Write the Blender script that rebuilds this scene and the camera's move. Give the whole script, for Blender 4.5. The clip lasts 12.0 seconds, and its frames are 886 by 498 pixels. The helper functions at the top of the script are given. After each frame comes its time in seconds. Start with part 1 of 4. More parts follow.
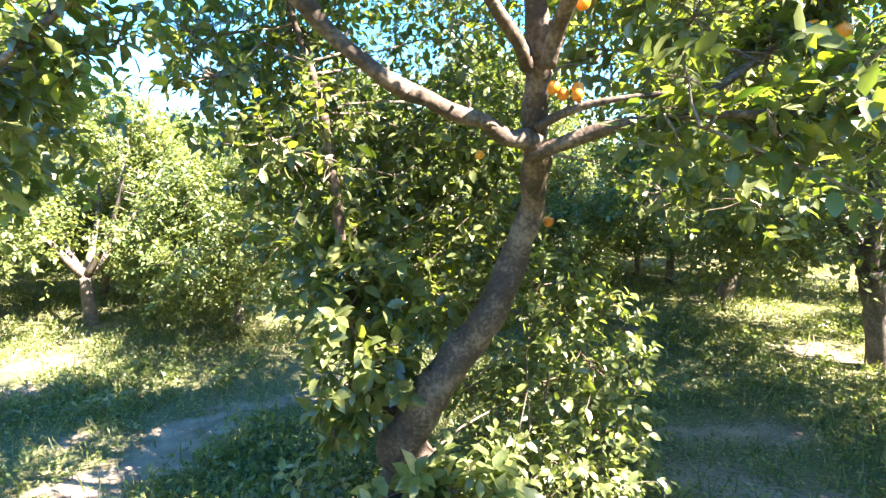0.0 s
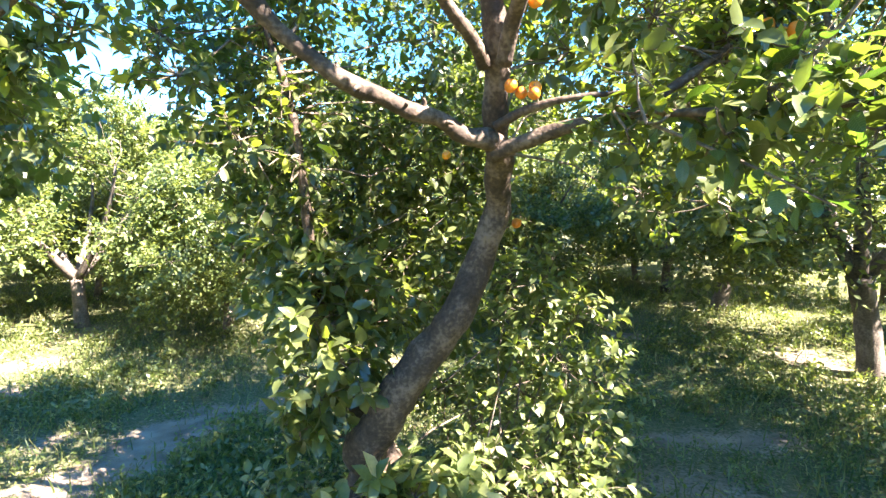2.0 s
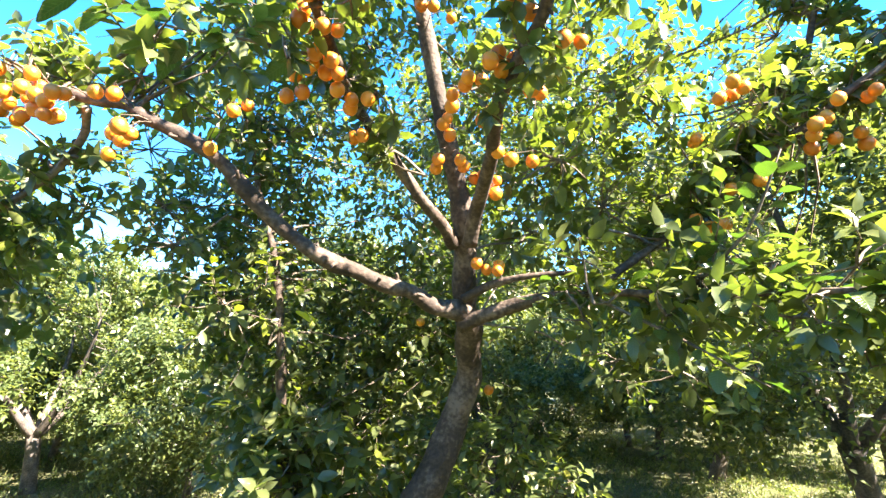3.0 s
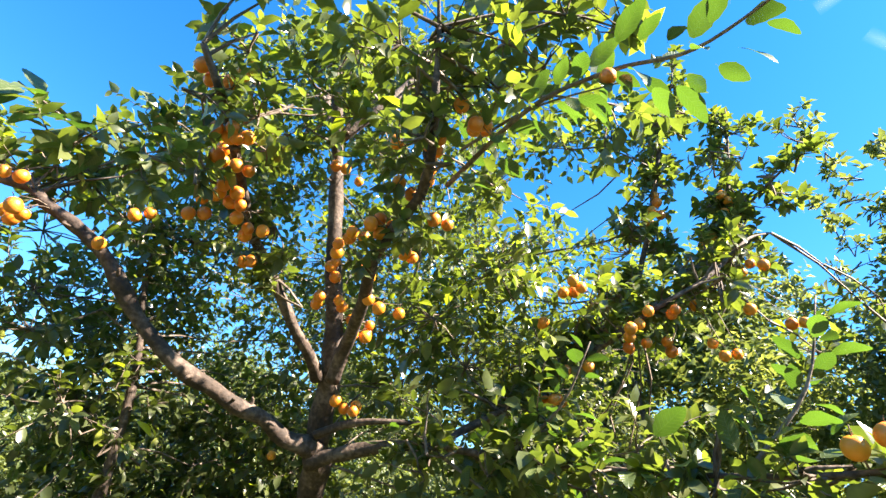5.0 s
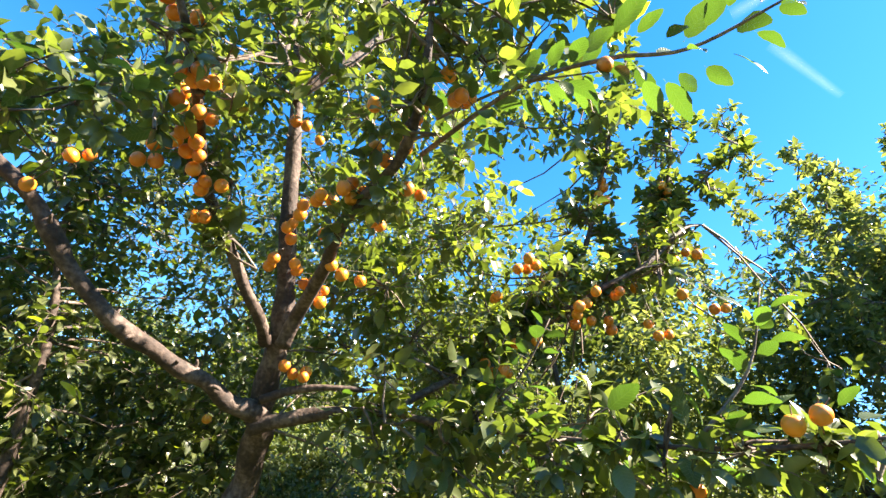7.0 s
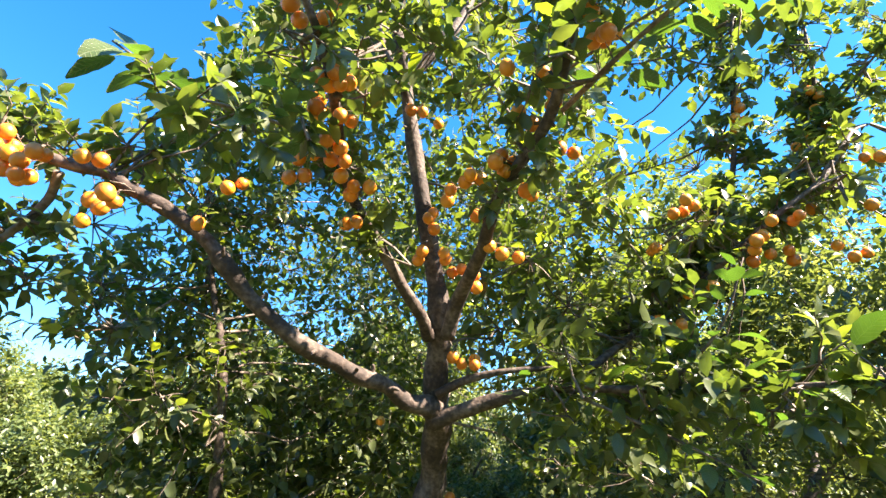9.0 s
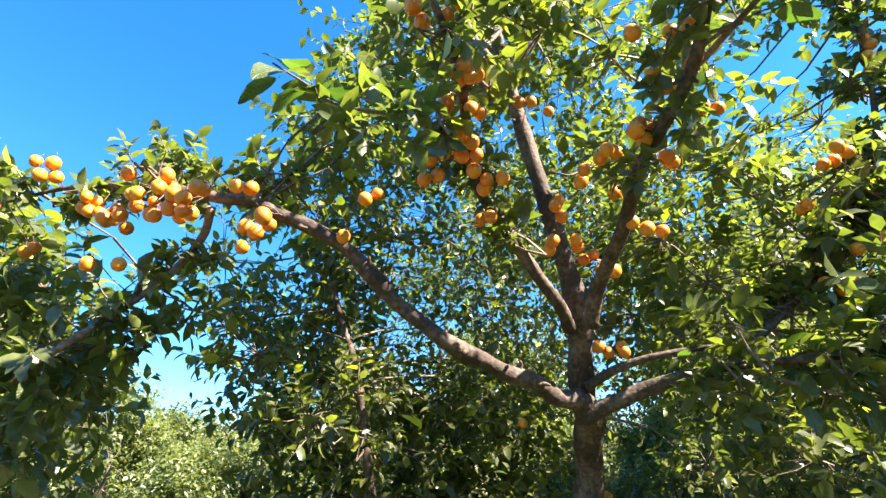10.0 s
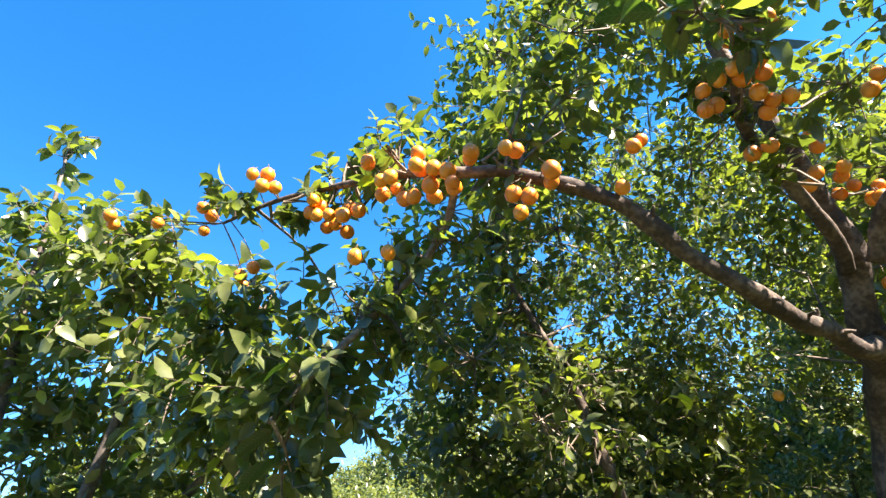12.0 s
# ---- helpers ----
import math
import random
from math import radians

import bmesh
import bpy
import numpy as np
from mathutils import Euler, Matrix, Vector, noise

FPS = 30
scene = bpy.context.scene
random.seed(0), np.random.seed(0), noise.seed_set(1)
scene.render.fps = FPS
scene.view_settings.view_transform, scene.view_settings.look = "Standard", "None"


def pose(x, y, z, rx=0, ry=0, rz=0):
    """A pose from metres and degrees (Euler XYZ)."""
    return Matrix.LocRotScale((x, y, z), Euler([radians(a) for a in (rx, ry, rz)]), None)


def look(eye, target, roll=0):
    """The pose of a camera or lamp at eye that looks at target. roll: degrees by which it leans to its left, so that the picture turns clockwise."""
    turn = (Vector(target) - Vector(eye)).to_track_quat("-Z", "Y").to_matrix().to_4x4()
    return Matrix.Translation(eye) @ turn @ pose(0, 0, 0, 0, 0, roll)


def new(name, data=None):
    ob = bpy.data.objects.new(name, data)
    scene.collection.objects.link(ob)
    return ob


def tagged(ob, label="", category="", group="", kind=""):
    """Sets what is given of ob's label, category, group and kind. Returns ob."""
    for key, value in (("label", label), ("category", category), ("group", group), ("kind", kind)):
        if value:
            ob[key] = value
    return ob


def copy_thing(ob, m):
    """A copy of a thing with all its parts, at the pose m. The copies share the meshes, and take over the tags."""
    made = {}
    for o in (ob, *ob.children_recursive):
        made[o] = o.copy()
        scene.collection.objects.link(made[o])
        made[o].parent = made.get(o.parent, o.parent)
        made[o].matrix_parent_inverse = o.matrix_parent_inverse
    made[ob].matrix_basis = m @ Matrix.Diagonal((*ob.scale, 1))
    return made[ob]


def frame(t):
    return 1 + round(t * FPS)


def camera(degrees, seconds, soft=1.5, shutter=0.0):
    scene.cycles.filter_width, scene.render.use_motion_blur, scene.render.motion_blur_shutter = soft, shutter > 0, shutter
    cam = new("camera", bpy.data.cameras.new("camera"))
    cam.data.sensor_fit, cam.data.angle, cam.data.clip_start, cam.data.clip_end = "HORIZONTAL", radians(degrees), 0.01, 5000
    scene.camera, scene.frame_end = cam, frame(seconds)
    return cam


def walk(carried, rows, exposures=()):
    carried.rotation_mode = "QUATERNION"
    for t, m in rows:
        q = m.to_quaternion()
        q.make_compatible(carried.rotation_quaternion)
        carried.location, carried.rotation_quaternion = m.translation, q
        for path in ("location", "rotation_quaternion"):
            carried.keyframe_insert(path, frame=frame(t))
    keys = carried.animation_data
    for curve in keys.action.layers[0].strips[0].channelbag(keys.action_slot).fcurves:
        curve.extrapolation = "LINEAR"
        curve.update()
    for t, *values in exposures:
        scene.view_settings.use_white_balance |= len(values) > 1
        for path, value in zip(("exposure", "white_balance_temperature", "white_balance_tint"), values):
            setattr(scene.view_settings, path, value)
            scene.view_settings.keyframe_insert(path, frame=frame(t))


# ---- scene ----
cam = camera(81.81, 12.0, 1.45)
PATH = [
    (0, (0.084, 0.098, 1.541), (0.103, 2.091, 1.368), -0.09),
    (0.5, (0.106, 0.097, 1.498), (0.117, 2.075, 1.206), -0.06),
    (1, (0.161, 0.101, 1.449), (0.163, 2.065, 1.073), -0.15),
    (1.5, (0.195, 0.085, 1.458), (0.198, 2.055, 1.118), -0.18),
    (2, (0.231, 0.111, 1.518), (0.238, 2.106, 1.369), 0.26),
    (2.5, (0.250, 0.070, 1.551), (0.282, 2.065, 1.685), 0.58),
    (3, (0.295, 0.022, 1.560), (0.333, 1.971, 2.008), 1.28),
    (3.5, (0.341, -0.036, 1.562), (0.395, 1.824, 2.295), 2.45),
    (3.7, (0.357, -0.052, 1.564), (0.422, 1.769, 2.390), 2.89),
    (5.3, (0.435, -0.162, 1.502), (0.777, 1.528, 2.515), 10.03),
    (5.5, (0.439, -0.167, 1.504), (0.823, 1.517, 2.511), 10.15),
    (6, (0.405, -0.170, 1.518), (0.896, 1.507, 2.490), 9.47),
    (6.5, (0.334, -0.136, 1.508), (0.924, 1.521, 2.460), 8.38),
    (6.7, (0.312, -0.123, 1.505), (0.924, 1.530, 2.449), 8.03),
    (8.3, (0.197, -0.005, 1.532), (0.674, 1.746, 2.372), 4.80),
    (8.5, (0.170, 0.007, 1.527), (0.608, 1.769, 2.364), 3.79),
    (9, (0.084, 0.047, 1.513), (0.426, 1.830, 2.351), 0.85),
    (9.5, (0.008, 0.083, 1.491), (0.204, 1.877, 2.352), -1.51),
    (10, (-0.105, 0.120, 1.465), (-0.034, 1.905, 2.365), -2.81),
    (10.5, (-0.246, 0.171, 1.435), (-0.256, 1.933, 2.382), -4.22),
    (11, (-0.423, 0.230, 1.411), (-0.460, 1.961, 2.411), -6.51),
    (11.5, (-0.622, 0.292, 1.401), (-0.648, 1.995, 2.450), -8.35),
    (12, (-0.769, 0.314, 1.414), (-0.788, 2.018, 2.462), -9.92),
]
EXPOSURE = [(0, 4.05, 7500, 18), (1, 3.97, 7400, 18), (2, 3.92, 7300, 18), (2.6, 3.76, 7400, 16), (3.5, 3.22, 7400, 14), (5.5, 2.7, 7500, 16), (9, 2.87, 7500, 17), (10.5, 2.75, 7500, 17), (12, 2.7, 7500, 16)]
walk(cam, [(t, look(eye, target, roll)) for t, eye, target, roll in PATH], EXPOSURE)

# ---- light ----
world = bpy.data.worlds.new("sky")
scene.world = world
world.use_nodes = True
wn = world.node_tree.nodes
sky = wn.new("ShaderNodeTexSky")
sky.sky_type, sky.sun_disc = "NISHITA", False
SUN = Vector((0.62, -0.34, 0.7)).normalized()
sky.sun_elevation = math.asin(SUN.z)
sky.sun_rotation = math.atan2(SUN.x, SUN.y)
sky.altitude, sky.air_density, sky.dust_density, sky.ozone_density = 1600, 1.0, 0.2, 2.3
wn["Background"].inputs["Strength"].default_value = 0.088
deep = wn.new("ShaderNodeHueSaturation")
deep.inputs["Saturation"].default_value = 1.38
world.node_tree.links.new(sky.outputs[0], deep.inputs["Color"])
world.node_tree.links.new(deep.outputs[0], wn["Background"].inputs["Color"])
sun = new("sun", bpy.data.lights.new("sun", "SUN"))
sun.data.energy, sun.data.angle, sun.data.color = 5.0, radians(0.55), (1.0, 0.965, 0.9)
sun.matrix_world = look(SUN * 10, (0, 0, 0))


# ---- materials ----
def material(name):
    m = bpy.data.materials.new(name)
    m.use_nodes = True
    return m, m.node_tree.nodes, m.node_tree.links


def ramp(nodes, stops):
    r = nodes.new("ShaderNodeValToRGB")
    while len(r.color_ramp.elements) < len(stops):
        r.color_ramp.elements.new(0.5)
    for e, (p, c) in zip(r.color_ramp.elements, stops):
        e.position, e.color = p, (*c, 1)
    return r


def noise_node(nodes, links, scale, detail=4.0, coords="Object"):
    tc = nodes.new("ShaderNodeTexCoord")
    n = nodes.new("ShaderNodeTexNoise")
    n.inputs["Scale"].default_value, n.inputs["Detail"].default_value = scale, detail
    links.new(tc.outputs[coords], n.inputs["Vector"])
    return n


def bark_material(name, dark, mid, pale):
    m, n, l = material(name)
    b = n["Principled BSDF"]
    b.inputs["Roughness"].default_value = 0.8
    big = noise_node(n, l, 9, 5)
    fine = noise_node(n, l, 70, 6)
    mix = n.new("ShaderNodeMath")
    mix.operation = "MULTIPLY_ADD"
    mix.inputs[1].default_value = 0.45
    l.new(fine.outputs[0], mix.inputs[0])
    half = n.new("ShaderNodeMath")
    half.operation = "MULTIPLY"
    half.inputs[1].default_value = 0.55
    l.new(big.outputs[0], half.inputs[0])
    l.new(half.outputs[0], mix.inputs[2])
    r = ramp(n, [(0.36, dark), (0.49, mid), (0.62, pale)])
    l.new(mix.outputs[0], r.inputs[0])
    l.new(r.outputs[0], b.inputs["Base Color"])
    bump = n.new("ShaderNodeBump")
    bump.inputs["Strength"].default_value, bump.inputs["Distance"].default_value = 1.0, 0.008
    l.new(mix.outputs[0], bump.inputs["Height"])
    l.new(bump.outputs[0], b.inputs["Normal"])
    return m


def leaf_material(name, shades, glow, share=0.45, rough=0.42, per_object=False):
    m, n, l = material(name)
    b = n["Principled BSDF"]
    b.inputs["Roughness"].default_value = rough
    b.inputs["Specular IOR Level"].default_value = 0.7
    if per_object:
        src = n.new("ShaderNodeObjectInfo").outputs["Random"]
    else:
        src = n.new("ShaderNodeNewGeometry").outputs["Random Per Island"]
    r = ramp(n, list(zip((0.0, 0.5, 0.93, 1.0), shades)))
    l.new(src, r.inputs[0])
    blotch = noise_node(n, l, 60, 3)
    tone = n.new("ShaderNodeMixRGB")
    tone.blend_type = "MULTIPLY"
    tone.inputs[0].default_value = 0.5
    rr = ramp(n, [(0.3, (0.65, 0.65, 0.6)), (0.7, (1.2, 1.2, 1.1))])
    l.new(blotch.outputs[0], rr.inputs[0])
    l.new(r.outputs[0], tone.inputs[1])
    l.new(rr.outputs[0], tone.inputs[2])
    l.new(tone.outputs[0], b.inputs["Base Color"])
    if per_object:
        tc = n.new("ShaderNodeTexCoord")
        xyz = n.new("ShaderNodeSeparateXYZ")
        l.new(tc.outputs["Object"], xyz.inputs[0])
        across = n.new("ShaderNodeMath")
        across.operation = "ABSOLUTE"
        l.new(xyz.outputs[1], across.inputs[0])
        slant = n.new("ShaderNodeMath")
        slant.operation = "MULTIPLY_ADD"
        slant.inputs[1].default_value = -0.75
        l.new(across.outputs[0], slant.inputs[0])
        l.new(xyz.outputs[0], slant.inputs[2])
        saw = n.new("ShaderNodeMath")
        saw.operation = "PINGPONG"
        saw.inputs[1].default_value = 0.055
        l.new(slant.outputs[0], saw.inputs[0])
        rib = n.new("ShaderNodeMath")
        rib.operation = "MINIMUM"
        l.new(saw.outputs[0], rib.inputs[0])
        l.new(across.outputs[0], rib.inputs[1])
        vr = ramp(n, [(0.0, (1, 1, 1)), (0.014, (0, 0, 0))])
        l.new(rib.outputs[0], vr.inputs[0])
        veined = n.new("ShaderNodeMixRGB")
        veined.inputs[2].default_value = (0.19, 0.23, 0.1, 1)
        half = n.new("ShaderNodeMath")
        half.operation = "MULTIPLY"
        half.inputs[1].default_value = 0.55
        l.new(vr.outputs[0], half.inputs[0])
        l.new(half.outputs[0], veined.inputs[0])
        l.new(tone.outputs[0], veined.inputs[1])
        l.new(veined.outputs[0], b.inputs["Base Color"])
        bump = n.new("ShaderNodeBump")
        bump.inputs["Strength"].default_value, bump.inputs["Distance"].default_value = 0.4, 0.002
        l.new(vr.outputs[0], bump.inputs["Height"])
        l.new(bump.outputs[0], b.inputs["Normal"])
    t = n.new("ShaderNodeBsdfTranslucent")
    g = n.new("ShaderNodeMixRGB")
    g.blend_type = "MULTIPLY"
    g.inputs[0].default_value = 1.0
    g.inputs[2].default_value = (*glow, 1)
    l.new(tone.outputs[0], g.inputs[1])
    l.new(g.outputs[0], t.inputs["Color"])
    mix = n.new("ShaderNodeMixShader")
    mix.inputs[0].default_value = share
    l.new(b.outputs[0], mix.inputs[1])
    l.new(t.outputs[0], mix.inputs[2])
    l.new(mix.outputs[0], n["Material Output"].inputs["Surface"])
    return m


BARK = bark_material("plum bark", (0.022, 0.014, 0.009), (0.056, 0.036, 0.025), (0.15, 0.11, 0.083))
TWIG = bark_material("twig bark", (0.05, 0.035, 0.026), (0.12, 0.09, 0.065), (0.24, 0.19, 0.15))
FARBARK = bark_material("old bark", (0.035, 0.027, 0.022), (0.085, 0.068, 0.056), (0.16, 0.135, 0.115))
LEAF = leaf_material("plum leaf", [(0.06, 0.08, 0.032), (0.098, 0.122, 0.046), (0.145, 0.165, 0.065), (0.3, 0.33, 0.05)], (1.75, 2.0, 0.55), 0.42, 0.3)
BIGLEAF = leaf_material("broad plum leaf", [(0.055, 0.082, 0.03), (0.08, 0.115, 0.04), (0.11, 0.15, 0.055), (0.14, 0.18, 0.065)], (1.15, 1.75, 0.45), 0.38, 0.33, per_object=True)
FARLEAF = leaf_material("orchard leaf", [(0.06, 0.09, 0.03), (0.1, 0.14, 0.048), (0.15, 0.19, 0.065), (0.24, 0.27, 0.09)], (2.1, 1.9, 1.0), 0.42)
WEED = leaf_material("weed leaf", [(0.075, 0.105, 0.035), (0.125, 0.16, 0.055), (0.19, 0.215, 0.085), (0.36, 0.31, 0.18)], (1.8, 1.95, 0.8), 0.4, 0.42)
GRASS = leaf_material("grass blade", [(0.06, 0.095, 0.03), (0.11, 0.145, 0.05), (0.24, 0.23, 0.1), (0.4, 0.34, 0.2)], (1.7, 1.8, 0.8), 0.35, 0.5)
LITTER = leaf_material("dry leaf", [(0.13, 0.08, 0.04), (0.22, 0.15, 0.08), (0.33, 0.25, 0.14), (0.4, 0.33, 0.2)], (1.2, 1.1, 1.0), 0.15, 0.8)
YELLOWLEAF = leaf_material("yellowed leaf", [(0.45, 0.5, 0.05)] * 4, (1.6, 1.6, 0.8), 0.5)


def plum_material():
    m, n, l = material("ripe plum skin")
    b = n["Principled BSDF"]
    b.inputs["Roughness"].default_value = 0.42
    b.inputs["Subsurface Weight"].default_value = 0.25
    b.inputs["Subsurface Radius"].default_value = (0.012, 0.005, 0.001)
    info = n.new("ShaderNodeObjectInfo")
    r = ramp(n, [(0.0, (0.62, 0.17, 0.01)), (0.5, (0.70, 0.22, 0.012)), (0.85, (0.75, 0.28, 0.02)), (1.0, (0.6, 0.13, 0.012))])
    l.new(info.outputs["Random"], r.inputs[0])
    bloom = noise_node(n, l, 45, 4)
    mix = n.new("ShaderNodeMixRGB")
    rr = ramp(n, [(0.45, (0, 0, 0)), (0.75, (0.25, 0.25, 0.25))])
    l.new(bloom.outputs[0], rr.inputs[0])
    l.new(rr.outputs[0], mix.inputs[0])
    l.new(r.outputs[0], mix.inputs[1])
    mix.inputs[2].default_value = (0.8, 0.42, 0.15, 1)
    l.new(mix.outputs[0], b.inputs["Base Color"])
    return m


PLUM = plum_material()


def ground_material():
    m, n, l = material("orchard soil")
    b = n["Principled BSDF"]
    b.inputs["Roughness"].default_value = 0.95
    soil = noise_node(n, l, 5, 8)
    fine = noise_node(n, l, 45, 6)
    grit = noise_node(n, l, 160, 3)
    s = ramp(n, [(0.3, (0.15, 0.11, 0.08)), (0.55, (0.26, 0.2, 0.15)), (0.75, (0.36, 0.29, 0.22))])
    l.new(soil.outputs[0], s.inputs[0])
    g = ramp(n, [(0.3, (0.05, 0.06, 0.022)), (0.5, (0.10, 0.11, 0.04)), (0.7, (0.2, 0.17, 0.09))])
    l.new(fine.outputs[0], g.inputs[0])
    at = n.new("ShaderNodeAttribute")
    at.attribute_name = "bare"
    add = n.new("ShaderNodeMath")
    add.operation = "ADD"
    wob = n.new("ShaderNodeMath")
    wob.operation = "MULTIPLY_ADD"
    wob.inputs[1].default_value, wob.inputs[2].default_value = 1.2, -0.6
    l.new(fine.outputs[0], wob.inputs[0])
    l.new(at.outputs["Fac"], add.inputs[0])
    l.new(wob.outputs[0], add.inputs[1])
    f = ramp(n, [(0.3, (0, 0, 0)), (0.6, (1, 1, 1))])
    l.new(add.outputs[0], f.inputs[0])
    mix = n.new("ShaderNodeMixRGB")
    l.new(f.outputs[0], mix.inputs[0])
    l.new(g.outputs[0], mix.inputs[1])
    l.new(s.outputs[0], mix.inputs[2])
    l.new(mix.outputs[0], b.inputs["Base Color"])
    bump = n.new("ShaderNodeBump")
    bump.inputs["Strength"].default_value, bump.inputs["Distance"].default_value = 0.8, 0.02
    sm = n.new("ShaderNodeMath")
    sm.operation = "ADD"
    l.new(fine.outputs[0], sm.inputs[0])
    l.new(grit.outputs[0], sm.inputs[1])
    l.new(sm.outputs[0], bump.inputs["Height"])
    l.new(bump.outputs[0], b.inputs["Normal"])
    return m


SOIL = ground_material()


# ---- mesh tools ----
def mesh_of(name, verts, faces, mat, smooth=True):
    """A mesh from an array of vertices and an array of faces with one number of corners."""
    verts, faces = np.asarray(verts, np.float32), np.asarray(faces, np.int32)
    me = bpy.data.meshes.new(name)
    me.vertices.add(len(verts))
    me.vertices.foreach_set("co", verts.ravel())
    me.loops.add(faces.size)
    me.loops.foreach_set("vertex_index", faces.ravel())
    me.polygons.add(len(faces))
    me.polygons.foreach_set("loop_start", np.arange(0, faces.size, faces.shape[1], dtype=np.int32))
    me.update(calc_edges=True)
    if smooth:
        me.polygons.foreach_set("use_smooth", np.ones(len(faces), bool))
    me.materials.append(mat)
    return me


def part(name, me, parent, label=""):
    ob = new(name, me)
    ob.parent = parent
    return tagged(ob, label)


def unit(a):
    return a / np.maximum(np.linalg.norm(a, axis=-1, keepdims=True), 1e-9)


def smooth_line(pts, steps):
    """Catmull-Rom through rows of x, y, z, radius."""
    p = np.asarray(pts, float)
    p = np.vstack([2 * p[0] - p[1], p, 2 * p[-1] - p[-2]])
    out = []
    for i in range(1, len(p) - 2):
        for k in range(steps):
            t = k / steps
            a, b, c, d = p[i - 1], p[i], p[i + 1], p[i + 2]
            out.append(0.5 * (2 * b + (c - a) * t + (2 * a - 5 * b + 4 * c - d) * t * t + (3 * b - a - 3 * c + d) * t ** 3))
    out.append(p[-2])
    return np.array(out)


def tube_arrays(pts, sides=8, steps=4, rough=0.0, seed=0):
    """A tapered, uneven limb round a line of x, y, z, radius."""
    rows = smooth_line(pts, steps) if steps > 1 else np.asarray(pts, float)
    c, rad = rows[:, :3], np.maximum(rows[:, 3], 0.0008)
    tang = unit(np.gradient(c, axis=0))
    ref = np.array([0.31, 0.87, 0.23])
    side = unit(np.cross(tang, ref))
    up = np.cross(side, tang)
    ang = np.linspace(0, 2 * np.pi, sides, endpoint=False)
    verts = []
    for i in range(len(c)):
        for a in ang:
            d = side[i] * math.cos(a) + up[i] * math.sin(a)
            r = rad[i]
            if rough:
                q = Vector(c[i] + d * rad[i])
                r *= 1 + rough * (noise.noise(q * 9 + Vector((seed, 0, 0))) + 0.6 * noise.noise(q * 26))
            verts.append(c[i] + d * r)
    n = len(c)
    faces = []
    for i in range(n - 1):
        for j in range(sides):
            k = (j + 1) % sides
            faces.append((i * sides + j, i * sides + k, (i + 1) * sides + k, (i + 1) * sides + j))
    verts += [c[0], c[-1]]
    for j in range(sides):
        k = (j + 1) % sides
        faces.append((n * sides, k, j, j))
        faces.append((n * sides + 1, (n - 1) * sides + j, (n - 1) * sides + k, (n - 1) * sides + k))
    return np.array(verts), faces


def limb_mesh(name, pts, mat, sides=14, steps=6, rough=0.14, seed=0):
    v, f = tube_arrays(pts, sides, steps, rough, seed)
    me = bpy.data.meshes.new(name)
    me.from_pydata([tuple(q) for q in v], [], [tuple(dict.fromkeys(q)) for q in f])
    me.polygons.foreach_set("use_smooth", np.ones(len(me.polygons), bool))
    me.materials.append(mat)
    return me


def twig_mesh(name, a, b, r, mat):
    """Many thin three-sided twigs from a to b, with a slight bend."""
    a, b, r = np.asarray(a), np.asarray(b), np.asarray(r)[:, None]
    t = unit(b - a)
    s = unit(np.cross(t, np.array([0.3, 0.9, 0.2])))
    u = np.cross(s, t)
    mid = (a + b) / 2 + s * np.linalg.norm(b - a, axis=1)[:, None] * 0.05
    rows = []
    for c, k in ((a, 1.0), (mid, 0.75), (b, 0.4)):
        for q in range(3):
            w = 2 * math.pi * q / 3
            rows.append(c + (s * math.cos(w) + u * math.sin(w)) * r * k)
    v = np.stack(rows, 1)
    f = []
    for i in range(2):
        for q in range(3):
            f.append((i * 3 + q, i * 3 + (q + 1) % 3, i * 3 + 3 + (q + 1) % 3, i * 3 + 3 + q))
    f = np.array(f)
    faces = (np.arange(len(a))[:, None, None] * 9 + f[None]).reshape(-1, 4)
    return mesh_of(name, v.reshape(-1, 3), faces, mat)


# a folded, pointed blade: along, across, up
BLADE = np.array([(0, 0, 0), (0.36, 0, 0.0), (0.7, 0, -0.02), (1, 0, -0.12), (0.3, 0.25, 0.08), (0.66, 0.21, 0.05), (0.3, -0.25, 0.08), (0.66, -0.21, 0.05)])
BLADE_FACES = np.array([(0, 1, 4), (1, 5, 4), (1, 2, 5), (2, 3, 5), (0, 6, 1), (1, 6, 7), (1, 7, 2), (2, 7, 3)])
FAR_BLADE = np.array([(0, 0, 0), (0.5, 0.27, 0.07), (1, 0, -0.1), (0.5, -0.27, 0.07)])
FAR_FACES = np.array([(0, 2, 1), (0, 3, 2)])


def leaf_mesh(name, pos, along, normal, size, mat, fine=True):
    shape, faces = (BLADE, BLADE_FACES) if fine else (FAR_BLADE, FAR_FACES)
    d = unit(along)
    n = unit(normal - (normal * d).sum(1, keepdims=True) * d)
    s = np.cross(n, d)
    size = np.asarray(size)[:, None, None]
    v = pos[:, None] + size * (shape[None, :, :1] * d[:, None] + shape[None, :, 1:2] * s[:, None] + shape[None, :, 2:] * n[:, None])
    f = (np.arange(len(pos))[:, None, None] * len(shape) + faces[None]).reshape(-1, 3)
    return mesh_of(name, v.reshape(-1, 3), f, mat, smooth=fine)


